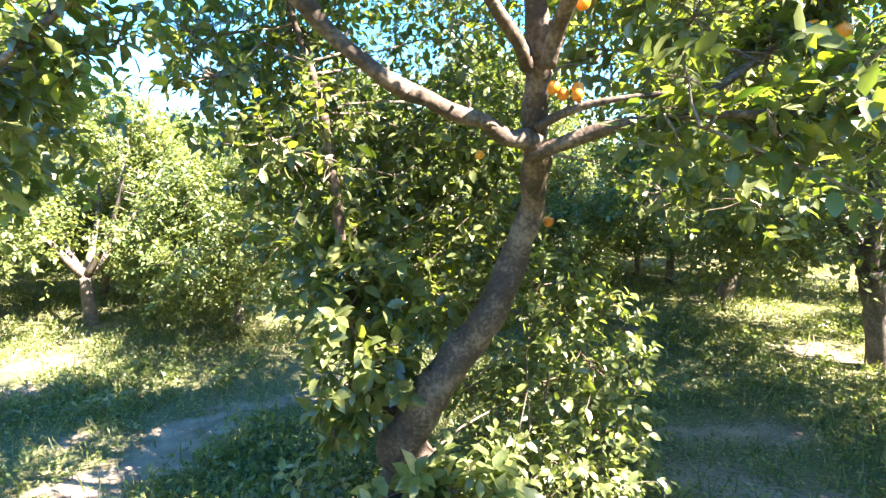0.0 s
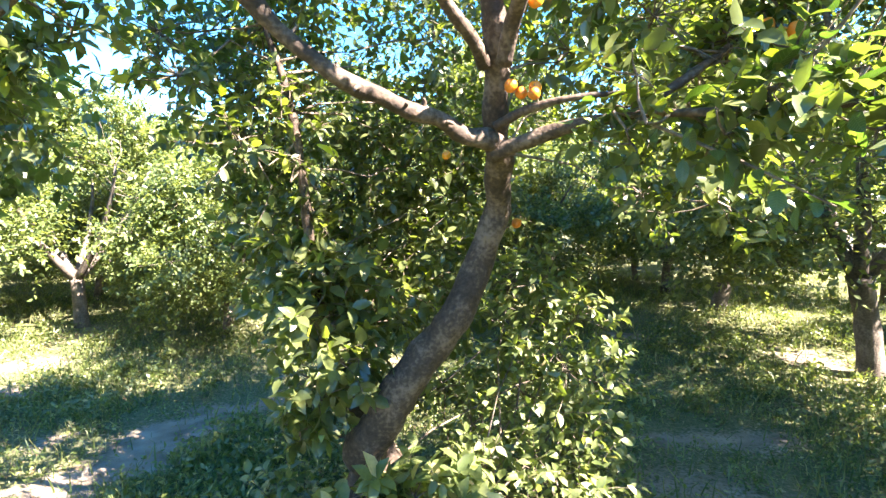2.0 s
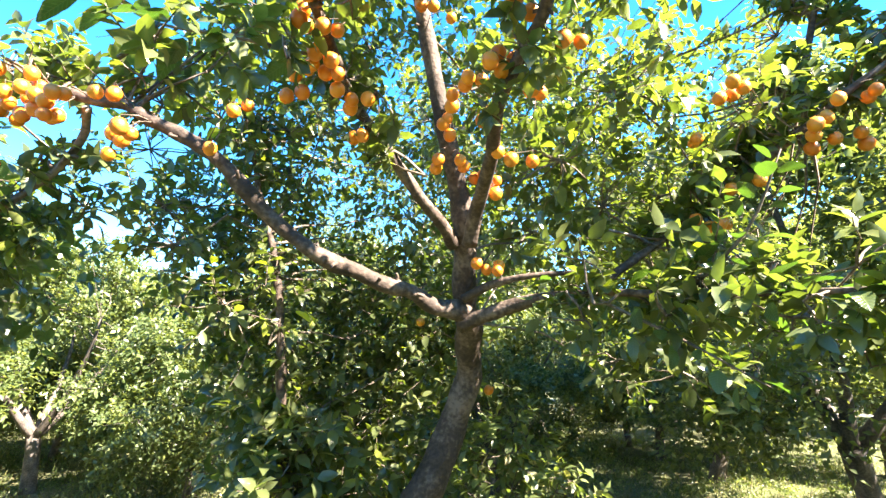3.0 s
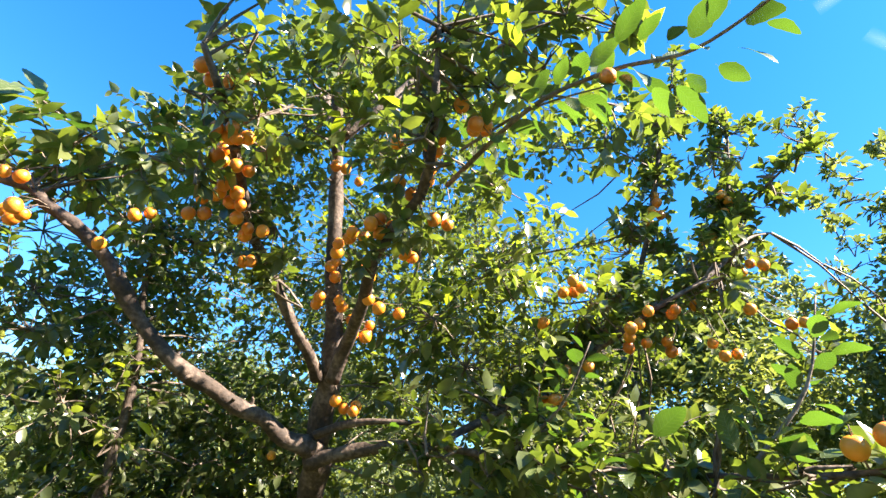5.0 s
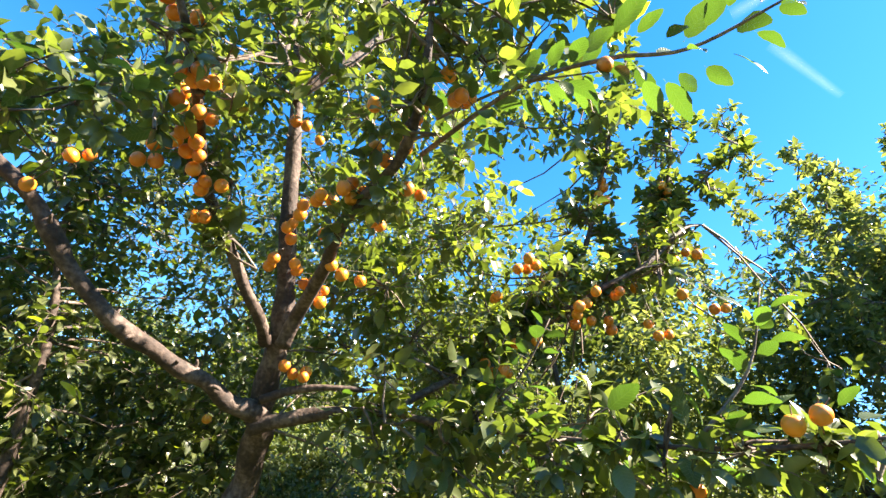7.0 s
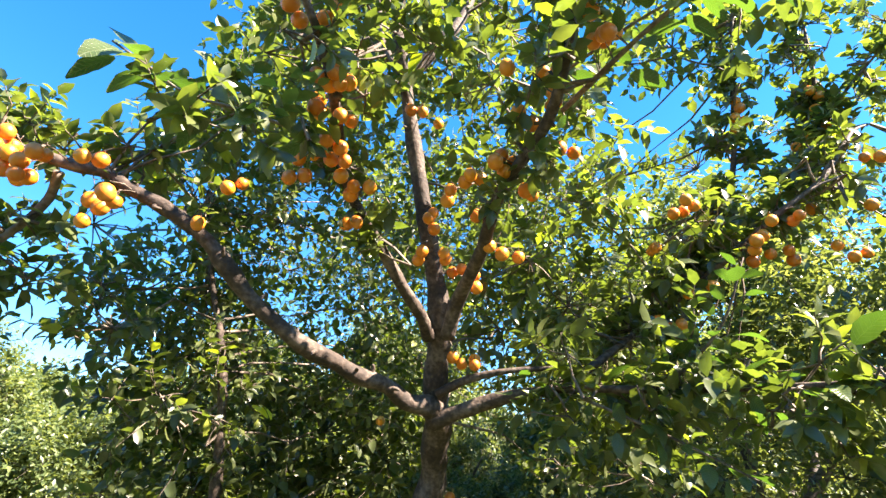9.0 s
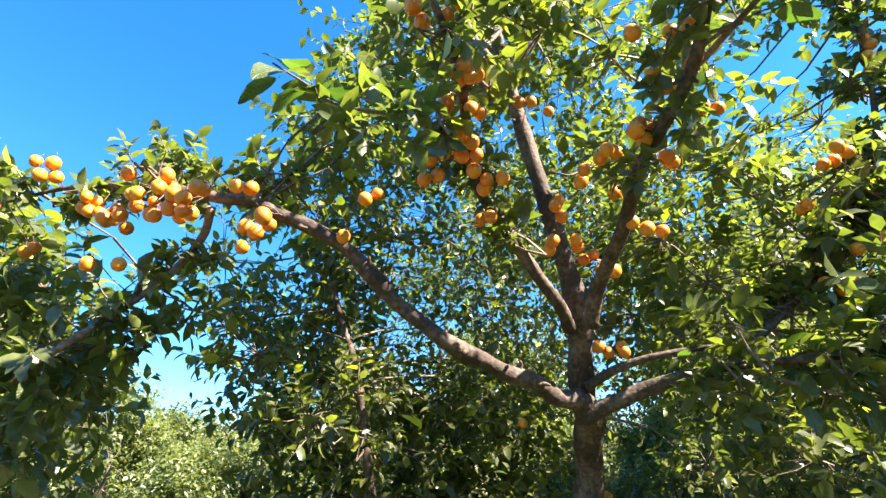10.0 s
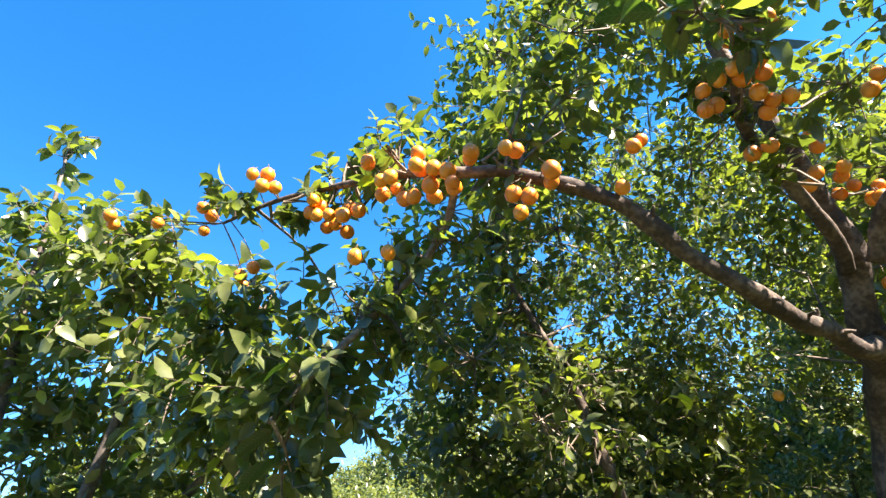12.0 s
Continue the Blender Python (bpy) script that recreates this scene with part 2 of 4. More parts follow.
def shoots(rng, centre, radius, count, leaves, leaf, rise=0.5):
    """Leafy shoots that fill a ball: the leaves' place, direction, normal and size, and the twigs' ends."""
    c = np.asarray(centre, float)
    ball = unit(rng.normal(size=(count, 3))) * rng.random((count, 1)) ** 0.45 * radius
    start = c + ball * np.array([1, 1, 0.9])
    way = unit(rng.normal(size=(count, 3)) * 0.8 + unit(ball) * 0.6 + np.array([0, 0, rise]))
    length = radius * rng.uniform(0.5, 1.05, (count, 1))
    end = start + way * length
    k = (np.arange(leaves) + 0.6) / leaves
    pos = start[:, None] + (end - start)[:, None] * k[None, :, None]
    ref = unit(np.cross(way, rng.normal(size=(count, 3))))
    oth = np.cross(way, ref)
    ang = np.arange(leaves)[None] * 2.4 + rng.random((count, 1)) * 6.3
    radial = ref[:, None] * np.cos(ang)[..., None] + oth[:, None] * np.sin(ang)[..., None]
    along = 0.55 * way[:, None] + radial * 0.85 + rng.normal(size=pos.shape) * 0.18 + np.array([0, 0, -0.22])
    normal = np.array([0, 0, 0.9]) + 0.55 * way[:, None] + rng.normal(size=pos.shape) * 0.45
    size = leaf * rng.uniform(0.6, 1.2, pos.shape[:2])
    return pos.reshape(-1, 3), along.reshape(-1, 3), normal.reshape(-1, 3), size.ravel(), start, end


def crown(rng, tree, clumps, anchors, density, leaf, leaf_mat, twig_mat, fine=True, rise=0.5, name="crown", label=""):
    """Leaves and twigs of many clumps, each joined by a thin branch to the nearest anchor on a limb."""
    sets, ta, tb, tr = [], [], [], []
    anchors = np.asarray(anchors, float)[:, :3]
    for x, y, z, r in clumps:
        count = max(4, int(density * (r / 0.3) ** 2.4))
        p = shoots(rng, (x, y, z), r, count, 9, leaf, rise)
        sets.append(p[:4])
        if fine:
            ta.append(p[4])
            tb.append(p[5])
            tr.append(np.full(count, 0.0022))
        near = anchors[np.argmin(((anchors - (x, y, z)) ** 2).sum(1))]
        hub = np.array([x, y, z])
        mid = (near + hub) / 2 + rng.normal(size=3) * 0.05
        spokes = p[4][:: max(1, count // 10)]
        ta.append(np.vstack([near[None], mid[None], np.repeat(hub[None], len(spokes), 0)]))
        tb.append(np.vstack([mid[None], hub[None], spokes]))
        tr.append(np.concatenate([[0.007, 0.006], np.full(len(spokes), 0.004)]))
    pos, along, normal, size = [np.concatenate(q) for q in zip(*sets)]
    part(name, leaf_mesh(name, pos, along, normal, size, leaf_mat, fine), tree, label)
    tagged(part("brushwood", twig_mesh("brushwood", np.vstack(ta), np.vstack(tb), np.concatenate(tr), twig_mat), tree), kind="stuff")


# ---- ground ----
PATHWAY = [(-2.6, 1.6), (-1.9, 2.4), (-1.7, 3.0), (-1.35, 3.75), (-0.9, 4.4)]


def ground_height(x, y):
    d = max(0.0, math.hypot(x, y) - 4.0)
    h = 0.1 * (1 - math.exp(-d / 6))
    h += 0.11 * noise.noise(Vector((x * 0.45, y * 0.45, 0.3))) + 0.03 * noise.noise(Vector((x * 1.7, y * 1.7, 1.3))) + 0.012 * noise.noise(Vector((x * 6, y * 6, 4.3)))
    return h


def bareness(x, y):
    best = 9.0
    for (ax, ay), (bx, by) in zip(PATHWAY[:-1], PATHWAY[1:]):
        ux, uy = bx - ax, by - ay
        k = min(1, max(0, ((x - ax) * ux + (y - ay) * uy) / (ux * ux + uy * uy)))
        best = min(best, math.hypot(x - ax - k * ux, y - ay - k * uy))
    best += 0.7 * noise.noise(Vector((x * 1.3, y * 1.3, 3))) + 0.4 * noise.noise(Vector((x * 3.1, y * 3.1, 6))) + 0.15 * noise.noise(Vector((x * 5, y * 5, 9)))
    path = min(1.0, max(0.0, 1.0 - best / 0.5))
    for px, py, pr in ((-0.5, 5.0, 0.6), (2.3, 3.45, 0.6), (1.7, 3.4, 0.4), (1.45, 2.2, 0.35), (2.1, 2.5, 0.35), (-3.4, 4.2, 0.5), (-3.6, 4.9, 0.5), (2.3, 6.0, 0.7), (4.9, 5.6, 0.5)):
        path = max(path, 0.9 - math.hypot(x - px, (y - py) * 1.8) / pr + 0.5 * noise.noise(Vector((x * 3, y * 3, 5))))
    patch = 0.5 + 0.8 * noise.noise(Vector((x * 0.9, y * 0.9, 7)))
    return max(0.0, min(1.0, path * 1.2 + max(0.0, patch - 0.6)))


def build_ground():
    steps = np.concatenate([-np.geomspace(12, 400, 14)[::-1], np.linspace(-10, 16, 150), np.geomspace(18, 400, 14)])
    n = len(steps)
    verts = [(x, y, ground_height(x, y)) for y in steps for x in steps]
    f = [(j * n + i, j * n + i + 1, (j + 1) * n + i + 1, (j + 1) * n + i) for j in range(n - 1) for i in range(n - 1)]
    me = mesh_of("ground", verts, f, SOIL)
    at = me.attributes.new("bare", "FLOAT", "POINT")
    at.data.foreach_set("value", np.array([bareness(x, y) for x, y, _ in verts], np.float32))
    tagged(new("ground", me), "uneven orchard ground with bare pale soil and weeds", "ground", kind="structure")


def build_weeds():
    rng = np.random.default_rng(5)
    spots = []
    while len(spots) < 9500:
        y = 1.0 + 11 * rng.random() ** 1.7
        x = rng.uniform(-1.3, 1.4) * (y + 0.8)
        lush = 0.5 + noise.noise(Vector((x * 0.8, y * 0.8, 21)))
        if rng.random() < (1.1 - bareness(x, y) * 1.5) * (0.35 + lush):
            spots.append((x, y, ground_height(x, y), 0.7 + 0.6 * lush))
    while len(spots) < 13500:
        x, y = rng.uniform(-9, 9), rng.uniform(-6, 1.6)
        if rng.random() < 1.1 - bareness(x, y) * 1.5:
            spots.append((x, y, ground_height(x, y), rng.uniform(0.7, 1.2)))
    s = np.array(spots)
    n = 22
    base = np.repeat(s, n, 0)
    pos = base[:, :3] + rng.normal(size=(len(base), 3)) * np.array([0.07, 0.07, 0]) + np.array([0, 0, 1]) * (rng.random((len(base), 1)) ** 2 * 0.09 * base[:, 3:])
    along = rng.normal(size=pos.shape) * np.array([0.7, 0.7, 0.3]) + np.array([0, 0, 0.55])
    normal = rng.normal(size=pos.shape) * 0.5 + np.array([0, 0, 0.7])
    size = rng.uniform(0.014, 0.044, len(pos)) * base[:, 3]
    ob = new("weeds", leaf_mesh("weeds", pos, along, normal, size, WEED, False))
    tagged(ob, "low green weeds and clover over the orchard floor", "weeds", kind="stuff")
    # grass blades
    blade = np.array([(0, -0.02, 0), (0, 0.02, 0), (0.6, 0.014, 0.0), (0.6, -0.014, 0.0), (1, 0, -0.12)])
    pick = s[rng.integers(0, len(s), 70000)]
    pos = pick[:, :3] + rng.normal(size=(len(pick), 3)) * np.array([0.12, 0.12, 0])
    along = unit(rng.normal(size=pos.shape) * 0.4 + np.array([0, 0, 1]))
    side = unit(np.cross(along, rng.normal(size=pos.shape)))
    nrm = np.cross(along, side)
    size = rng.uniform(0.05, 0.17, (len(pos), 1, 1))
    v = pos[:, None] + size * (blade[None, :, :1] * along[:, None] + blade[None, :, 1:2] * 1.6 * side[:, None] + blade[None, :, 2:] * 2 * nrm[:, None])
    f = (np.arange(len(pos))[:, None, None] * 5 + np.array([(0, 1, 2), (0, 2, 3), (3, 2, 4)])[None]).reshape(-1, 3)
    tagged(new("grass", mesh_of("grass", v.reshape(-1, 3), f, GRASS)), "thin tufts of dry and green orchard grass", "grass", kind="stuff")


def build_litter():
    rng = np.random.default_rng(9)
    y = 1.2 + 8 * rng.random(5000) ** 1.5
    x = rng.uniform(-1.3, 1.3, 5000) * (y + 0.8)
    pos = np.array([(a, b, ground_height(a, b) + 0.006) for a, b in zip(x, y)])
    along = rng.normal(size=pos.shape) * np.array([1, 1, 0.15])
    normal = rng.normal(size=pos.shape) * 0.3 + np.array([0, 0, 1])
    me = leaf_mesh("leaf_litter", pos, along, normal, rng.uniform(0.02, 0.055, len(pos)), LITTER, False)
    tagged(new("leaf_litter", me), "dry brown fallen leaves scattered over the soil", "leaf litter", kind="stuff")


def build_tufts():
    """Taller weeds that stand in clumps between the low cover."""
    rng = np.random.default_rng(15)
    sets = []
    while len(sets) < 420:
        y = 1.3 + 8 * rng.random() ** 1.3
        x = rng.uniform(-1.25, 1.2) * (y + 0.6)
        if bareness(x, y) < 0.3 and noise.noise(Vector((x * 0.7, y * 0.7, 31))) > -0.15:
            sets.append(shoots(rng, (x, y, ground_height(x, y) + 0.05), rng.uniform(0.07, 0.17), 9, 9, 0.045, 1.1)[:4])
    pos, along, normal, size = [np.concatenate(q) for q in zip(*sets)]
    tagged(new("tall_weeds", leaf_mesh("tall_weeds", pos, along, normal, size, WEED, False)), "clumps of taller leafy weeds on the orchard floor", "weeds", kind="stuff")


build_ground()
build_weeds()
build_litter()
build_tufts()


# ---- the plum tree ----
TRUNK = [(-0.08, 2.224, -0.12, 0.1), (-0.085, 2.258, 0.193, 0.08), (-0.117, 2.264, 0.289, 0.075), (-0.078, 2.252, 0.427, 0.078), (-0.091, 2.214, 0.509, 0.092), (-0.034, 2.18, 0.61, 0.087), (0.051, 2.146, 0.761, 0.079), (0.171, 2.139, 0.938, 0.071), (0.299, 2.106, 1.122, 0.064), (0.39, 2.114, 1.351, 0.056), (0.446, 2.075, 1.528, 0.05), (0.434, 1.99, 1.64, 0.048), (0.434, 1.915, 1.711, 0.05), (0.404, 1.852, 1.759, 0.04)]
STEM = [(0.424, 1.922, 1.757, 0.0423), (0.413, 1.874, 1.804, 0.0423), (0.405, 1.805, 1.905, 0.0398), (0.401, 1.728, 2.034, 0.0406), (0.368, 1.677, 2.183, 0.0338), (0.316, 1.606, 2.362, 0.0305), (0.272, 1.565, 2.57, 0.0279), (0.223, 1.501, 2.781, 0.0254), (0.167, 1.395, 2.976, 0.0237)]
STEM_RIGHT = [(0.22, 1.471, 2.849, 0.0244), (0.322, 1.431, 2.984, 0.0226), (0.417, 1.428, 3.166, 0.0188), (0.489, 1.515, 3.464, 0.0132), (0.526, 1.662, 3.809, 0.0075)]
STEM_LEFT = [(0.22, 1.482, 2.848, 0.0169), (0.156, 1.47, 2.923, 0.0132), (0.108, 1.527, 3.114, 0.0113), (0.092, 1.714, 3.56, 0.0066)]
ARM = [(0.454, 1.922, 1.723, 0.0401), (0.381, 1.821, 1.756, 0.0366), (0.31, 1.792, 1.761, 0.0271), (0.218, 1.724, 1.805, 0.0263), (0.129, 1.67, 1.819, 0.0256), (0.053, 1.61, 1.846, 0.0248), (-0.007, 1.558, 1.86, 0.0263), (-0.076, 1.505, 1.894, 0.0233), (-0.191, 1.458, 1.981, 0.0226), (-0.253, 1.423, 2.048, 0.0241), (-0.325, 1.397, 2.12, 0.0203), (-0.432, 1.376, 2.185, 0.0196), (-0.516, 1.362, 2.219, 0.0188), (-0.586, 1.369, 2.263, 0.0165), (-0.686, 1.359, 2.275, 0.0158), (-0.836, 1.371, 2.317, 0.0143), (-1.037, 1.462, 2.397, 0.0105), (-1.241, 1.498, 2.415, 0.0075), (-1.421, 1.519, 2.383, 0.0045)]
LIMB_RIGHT = [(0.415, 1.685, 1.962, 0.0263), (0.431, 1.586, 2.059, 0.0235), (0.452, 1.377, 2.132, 0.0207), (0.449, 1.204, 2.204, 0.0188), (0.483, 1.102, 2.268, 0.0169), (0.531, 1.01, 2.344, 0.015), (0.525, 0.877, 2.404, 0.0132), (0.495, 0.756, 2.473, 0.0103), (0.468, 0.717, 2.665, 0.0066)]
LIMB_LEFT = [(0.363, 1.735, 1.969, 0.0226), (0.323, 1.657, 2.018, 0.0207), (0.244, 1.566, 2.086, 0.0197), (0.139, 1.472, 2.211, 0.0179), (0.056, 1.373, 2.294, 0.0169), (0.024, 1.251, 2.351, 0.015), (0.005, 1.104, 2.381, 0.0132), (-0.038, 0.959, 2.444, 0.0113), (-0.097, 0.856, 2.518, 0.0075)]
ARM_RIGHT = [(0.401, 1.855, 1.711, 0.0338), (0.488, 1.796, 1.739, 0.0254), (0.604, 1.739, 1.777, 0.0226), (0.777, 1.608, 1.794, 0.0132), (0.965, 1.35, 1.761, 0.0103), (1.152, 1.002, 1.726, 0.0075), (1.293, 0.66, 1.712, 0.0056), (1.456, 0.39, 1.752, 0.0038)]
LIMB_FRUIT = [(0.777, 1.608, 1.794, 0.0134), (0.975, 1.647, 1.929, 0.0134), (1.174, 1.579, 2.083, 0.0127), (1.323, 1.416, 2.217, 0.0112), (1.472, 1.32, 2.355, 0.0099), (1.631, 1.255, 2.48, 0.0085), (1.773, 1.265, 2.629, 0.0077), (1.893, 1.285, 2.749, 0.006), (2.033, 1.315, 2.829, 0.003)]
UPRIGHT = [(1.472, 1.32, 2.355, 0.0132), (1.552, 1.586, 2.492, 0.012), (1.598, 1.546, 2.783, 0.011), (1.634, 1.512, 3.042, 0.009), (1.669, 1.478, 3.323, 0.008), (1.704, 1.443, 3.553, 0.006), (1.735, 1.41, 3.801, 0.003)]
UPRIGHT_FAR = [(1.773, 1.265, 2.629, 0.0094), (1.854, 1.442, 2.598, 0.011), (1.884, 1.407, 2.863, 0.01), (1.915, 1.369, 3.086, 0.009), (1.933, 1.347, 3.335, 0.006), (1.943, 1.334, 3.538, 0.003)]
SIDE_SHOOT = [(1.89, 1.399, 2.859, 0.007), (1.98, 1.283, 2.998, 0.006), (2.059, 1.166, 3.113, 0.004), (2.116, 1.071, 3.187, 0.002)]
STUB = [(0.404, 1.788, 1.789, 0.015), (0.492, 1.733, 1.832, 0.0132), (0.607, 1.672, 1.855, 0.0103), (0.761, 1.629, 1.865, 0.0066)]
SECOND = [(0.02, 2.303, 0.409, 0.0564), (-0.073, 2.343, 0.539, 0.0432), (-0.233, 2.399, 0.729, 0.0338), (-0.296, 2.425, 0.9, 0.0282), (-0.336, 2.441, 1.123, 0.0254), (-0.34, 2.307, 1.442, 0.0216), (-0.367, 2.288, 1.751, 0.0197), (-0.422, 2.291, 2.033, 0.0169), (-0.501, 2.28, 2.286, 0.0122), (-0.576, 2.251, 2.619, 0.0075)]
HANGING = [(-0.72, 1.4, 2.27, 0.0132), (-0.76, 1.46, 2.2, 0.012), (-0.853, 1.487, 2.09, 0.011), (-1.0, 1.48, 1.96, 0.01), (-1.131, 1.476, 1.854, 0.008), (-1.25, 1.5, 1.76, 0.005)]
SHOOT_RIGHT = [(0.611, 1.083, 2.453, 0.0085), (0.724, 0.728, 2.471, 0.0066), (0.847, 0.545, 2.464, 0.0056), (0.97, 0.428, 2.451, 0.0047), (1.056, 0.255, 2.474, 0.0028)]
BOUGHS = [("trunk", TRUNK, 18), ("stem", STEM, 16), ("limb", STEM_RIGHT, 10), ("limb", STEM_LEFT, 8), ("limb", ARM, 16), ("limb", LIMB_RIGHT, 12), ("limb", LIMB_LEFT, 12), ("limb", ARM_RIGHT, 12), ("limb", LIMB_FRUIT, 10), ("limb", UPRIGHT, 8), ("limb", UPRIGHT_FAR, 8), ("limb", SIDE_SHOOT, 6), ("limb", STUB, 8), ("stem", SECOND, 12), ("branch", HANGING, 8), ("branch", SHOOT_RIGHT, 6)]
LEFT = [(-0.412, 2.03, 2.981, 0.3), (-0.263, 2.309, 2.633, 0.33), (-0.619, 2.639, 2.336, 0.3), (-0.945, 2.578, 2.311, 0.25), (-0.397, 2.844, 2.116, 0.33), (-0.856, 3.144, 1.906, 0.33), (-0.416, 3.195, 1.663, 0.38), (0.019, 2.961, 1.755, 0.33), (0.197, 2.649, 2.342, 0.33), (-1.009, 2.227, 2.497, 0.2), (-1.238, 2.166, 2.324, 0.15), (-0.745, 2.05, 2.013, 0.2), (-0.879, 2.165, 2.212, 0.2), (-0.562, 2.154, 1.793, 0.25), (-0.544, 2.06, 2.622, 0.25), (0.126, 2.781, 2.025, 0.3), (-0.727, 2.233, 2.786, 0.26), (-0.466, 2.557, 2.555, 0.3), (-0.807, 2.963, 2.363, 0.3), (-0.591, 2.171, 3.23, 0.2)]
TOP = [(0.003, 2.009, 3.453, 0.33), (-0.367, 2.012, 3.535, 0.22), (0.281, 2.033, 3.844, 0.33), (0.695, 2.171, 3.44, 0.33), (0.747, 1.83, 3.582, 0.3), (1.15, 2.419, 3.065, 0.38), (0.899, 2.832, 2.552, 0.35), (1.374, 2.705, 2.663, 0.35), (1.19, 2.819, 2.206, 0.35), (1.173, 1.649, 3.278, 0.28), (1.507, 1.643, 3.454, 0.25), (-0.049, 2.313, 3.109, 0.3), (-0.176, 2.162, 3.701, 0.35), (0.367, 1.83, 3.88, 0.3), (0.784, 0.986, 3.083, 0.25), (0.367, 2.1, 3.424, 0.3), (0.551, 2.493, 2.963, 0.35), (0.259, 2.576, 2.861, 0.33), (-0.35, 2.453, 3.197, 0.3), (0.953, 3.562, 3.162, 0.4), (0.368, 3.51, 2.978, 0.4), (1.258, 3.237, 3.594, 0.33)]
BEHIND = [(-0.516, 4.031, 2.442, 0.45), (0.189, 4.338, 3.113, 0.5), (0.875, 4.527, 3.385, 0.5), (1.536, 4.351, 3.176, 0.5), (2.187, 4.006, 2.779, 0.5), (2.636, 3.715, 2.176, 0.45), (0.539, 4.347, 2.384, 0.5), (1.312, 4.476, 2.453, 0.5), (-0.166, 4.04, 1.713, 0.45), (0.323, 4.243, 3.939, 0.4), (1.046, 4.153, 4.03, 0.4), (1.755, 3.976, 3.82, 0.35)]
BACK = [(1.518, 3.386, 2.957, 0.4), (-0.313, 3.35, 2.807, 0.36), (0.491, 3.137, 3.624, 0.33), (2.182, 3.02, 2.868, 0.36), (1.727, 2.954, 3.401, 0.3), (0.622, 3.52, 2.251, 0.4)]
FRONT = [(-0.172, 2.118, 0.913, 0.13), (-0.307, 2.17, 1.086, 0.15), (-0.265, 2.119, 0.761, 0.11), (-0.353, 2.369, 1.306, 0.17), (-0.202, 2.265, 1.259, 0.14), (-0.367, 2.2, 0.613, 0.1)]
RIGHT = [(1.797, 1.988, 3.024, 0.2), (2.104, 2.247, 2.571, 0.2), (1.731, 2.372, 2.15, 0.2), (1.315, 2.306, 1.88, 0.3), (2.222, 3.067, 1.651, 0.25), (1.444, 3.207, 1.62, 0.25), (0.963, 2.56, 2.74, 0.38), (1.309, 2.368, 2.357, 0.33), (0.7, 2.59, 0.999, 0.18), (0.851, 2.569, 0.74, 0.22), (2.026, 2.764, 1.613, 0.25), (2.614, 3.05, 1.827, 0.35), (1.018, 1.273, 1.88, 0.14), (1.204, 1.077, 1.789, 0.14), (0.914, 1.437, 1.673, 0.12), (2.355, 1.213, 2.576, 0.14), (2.504, 1.192, 2.276, 0.14), (2.222, 1.389, 2.369, 0.14)]
LOW = [(-0.212, 3.13, 1.715, 0.33), (0.048, 3.032, 1.347, 0.35), (-0.334, 3.006, 1.175, 0.33), (-0.167, 2.817, 0.88, 0.26), (-0.27, 2.575, 0.781, 0.18), (0.216, 3.295, 2.016, 0.35), (-0.86, 2.967, 2.261, 0.33), (-0.821, 2.976, 1.869, 0.28), (1.308, 2.111, 1.559, 0.22), (1.28, 2.319, 1.962, 0.26), (-0.571, 2.957, 1.464, 0.33), (0.35, 3.114, 1.629, 0.33), (-0.109, 2.684, 1.116, 0.3), (-0.545, 2.714, 1.023, 0.22), (0.271, 3.033, 0.971, 0.28), (-0.232, 2.223, 1.038, 0.17), (-0.28, 2.121, 0.844, 0.13), (-0.165, 2.237, 1.24, 0.17), (-0.324, 2.196, 0.715, 0.11), (-0.353, 2.369, 1.306, 0.18)]
SUCKERS = [(0.387, 2.569, 0.466, 0.22), (0.671, 2.686, 0.56, 0.22), (0.957, 2.721, 0.302, 0.22), (0.418, 2.367, 0.124, 0.2), (-0.008, 2.052, 0.308, 0.12), (0.181, 1.914, 0.069, 0.18), (0.529, 1.993, 0.113, 0.2), (-0.473, 2.321, 0.184, 0.16), (-0.454, 1.943, 0.043, 0.14), (0.762, 2.383, 0.297, 0.22), (0.252, 2.547, 0.656, 0.16), (1.068, 2.756, 0.614, 0.2), (0.847, 2.214, 0.105, 0.2), (-0.165, 1.765, 0.092, 0.14), (0.264, 1.693, 0.046, 0.14), (0.55, 2.5, 1.15, 0.15), (0.75, 2.55, 1.22, 0.15), (0.6, 2.45, 0.9, 0.15), (0.9, 2.6, 1.0, 0.16)]
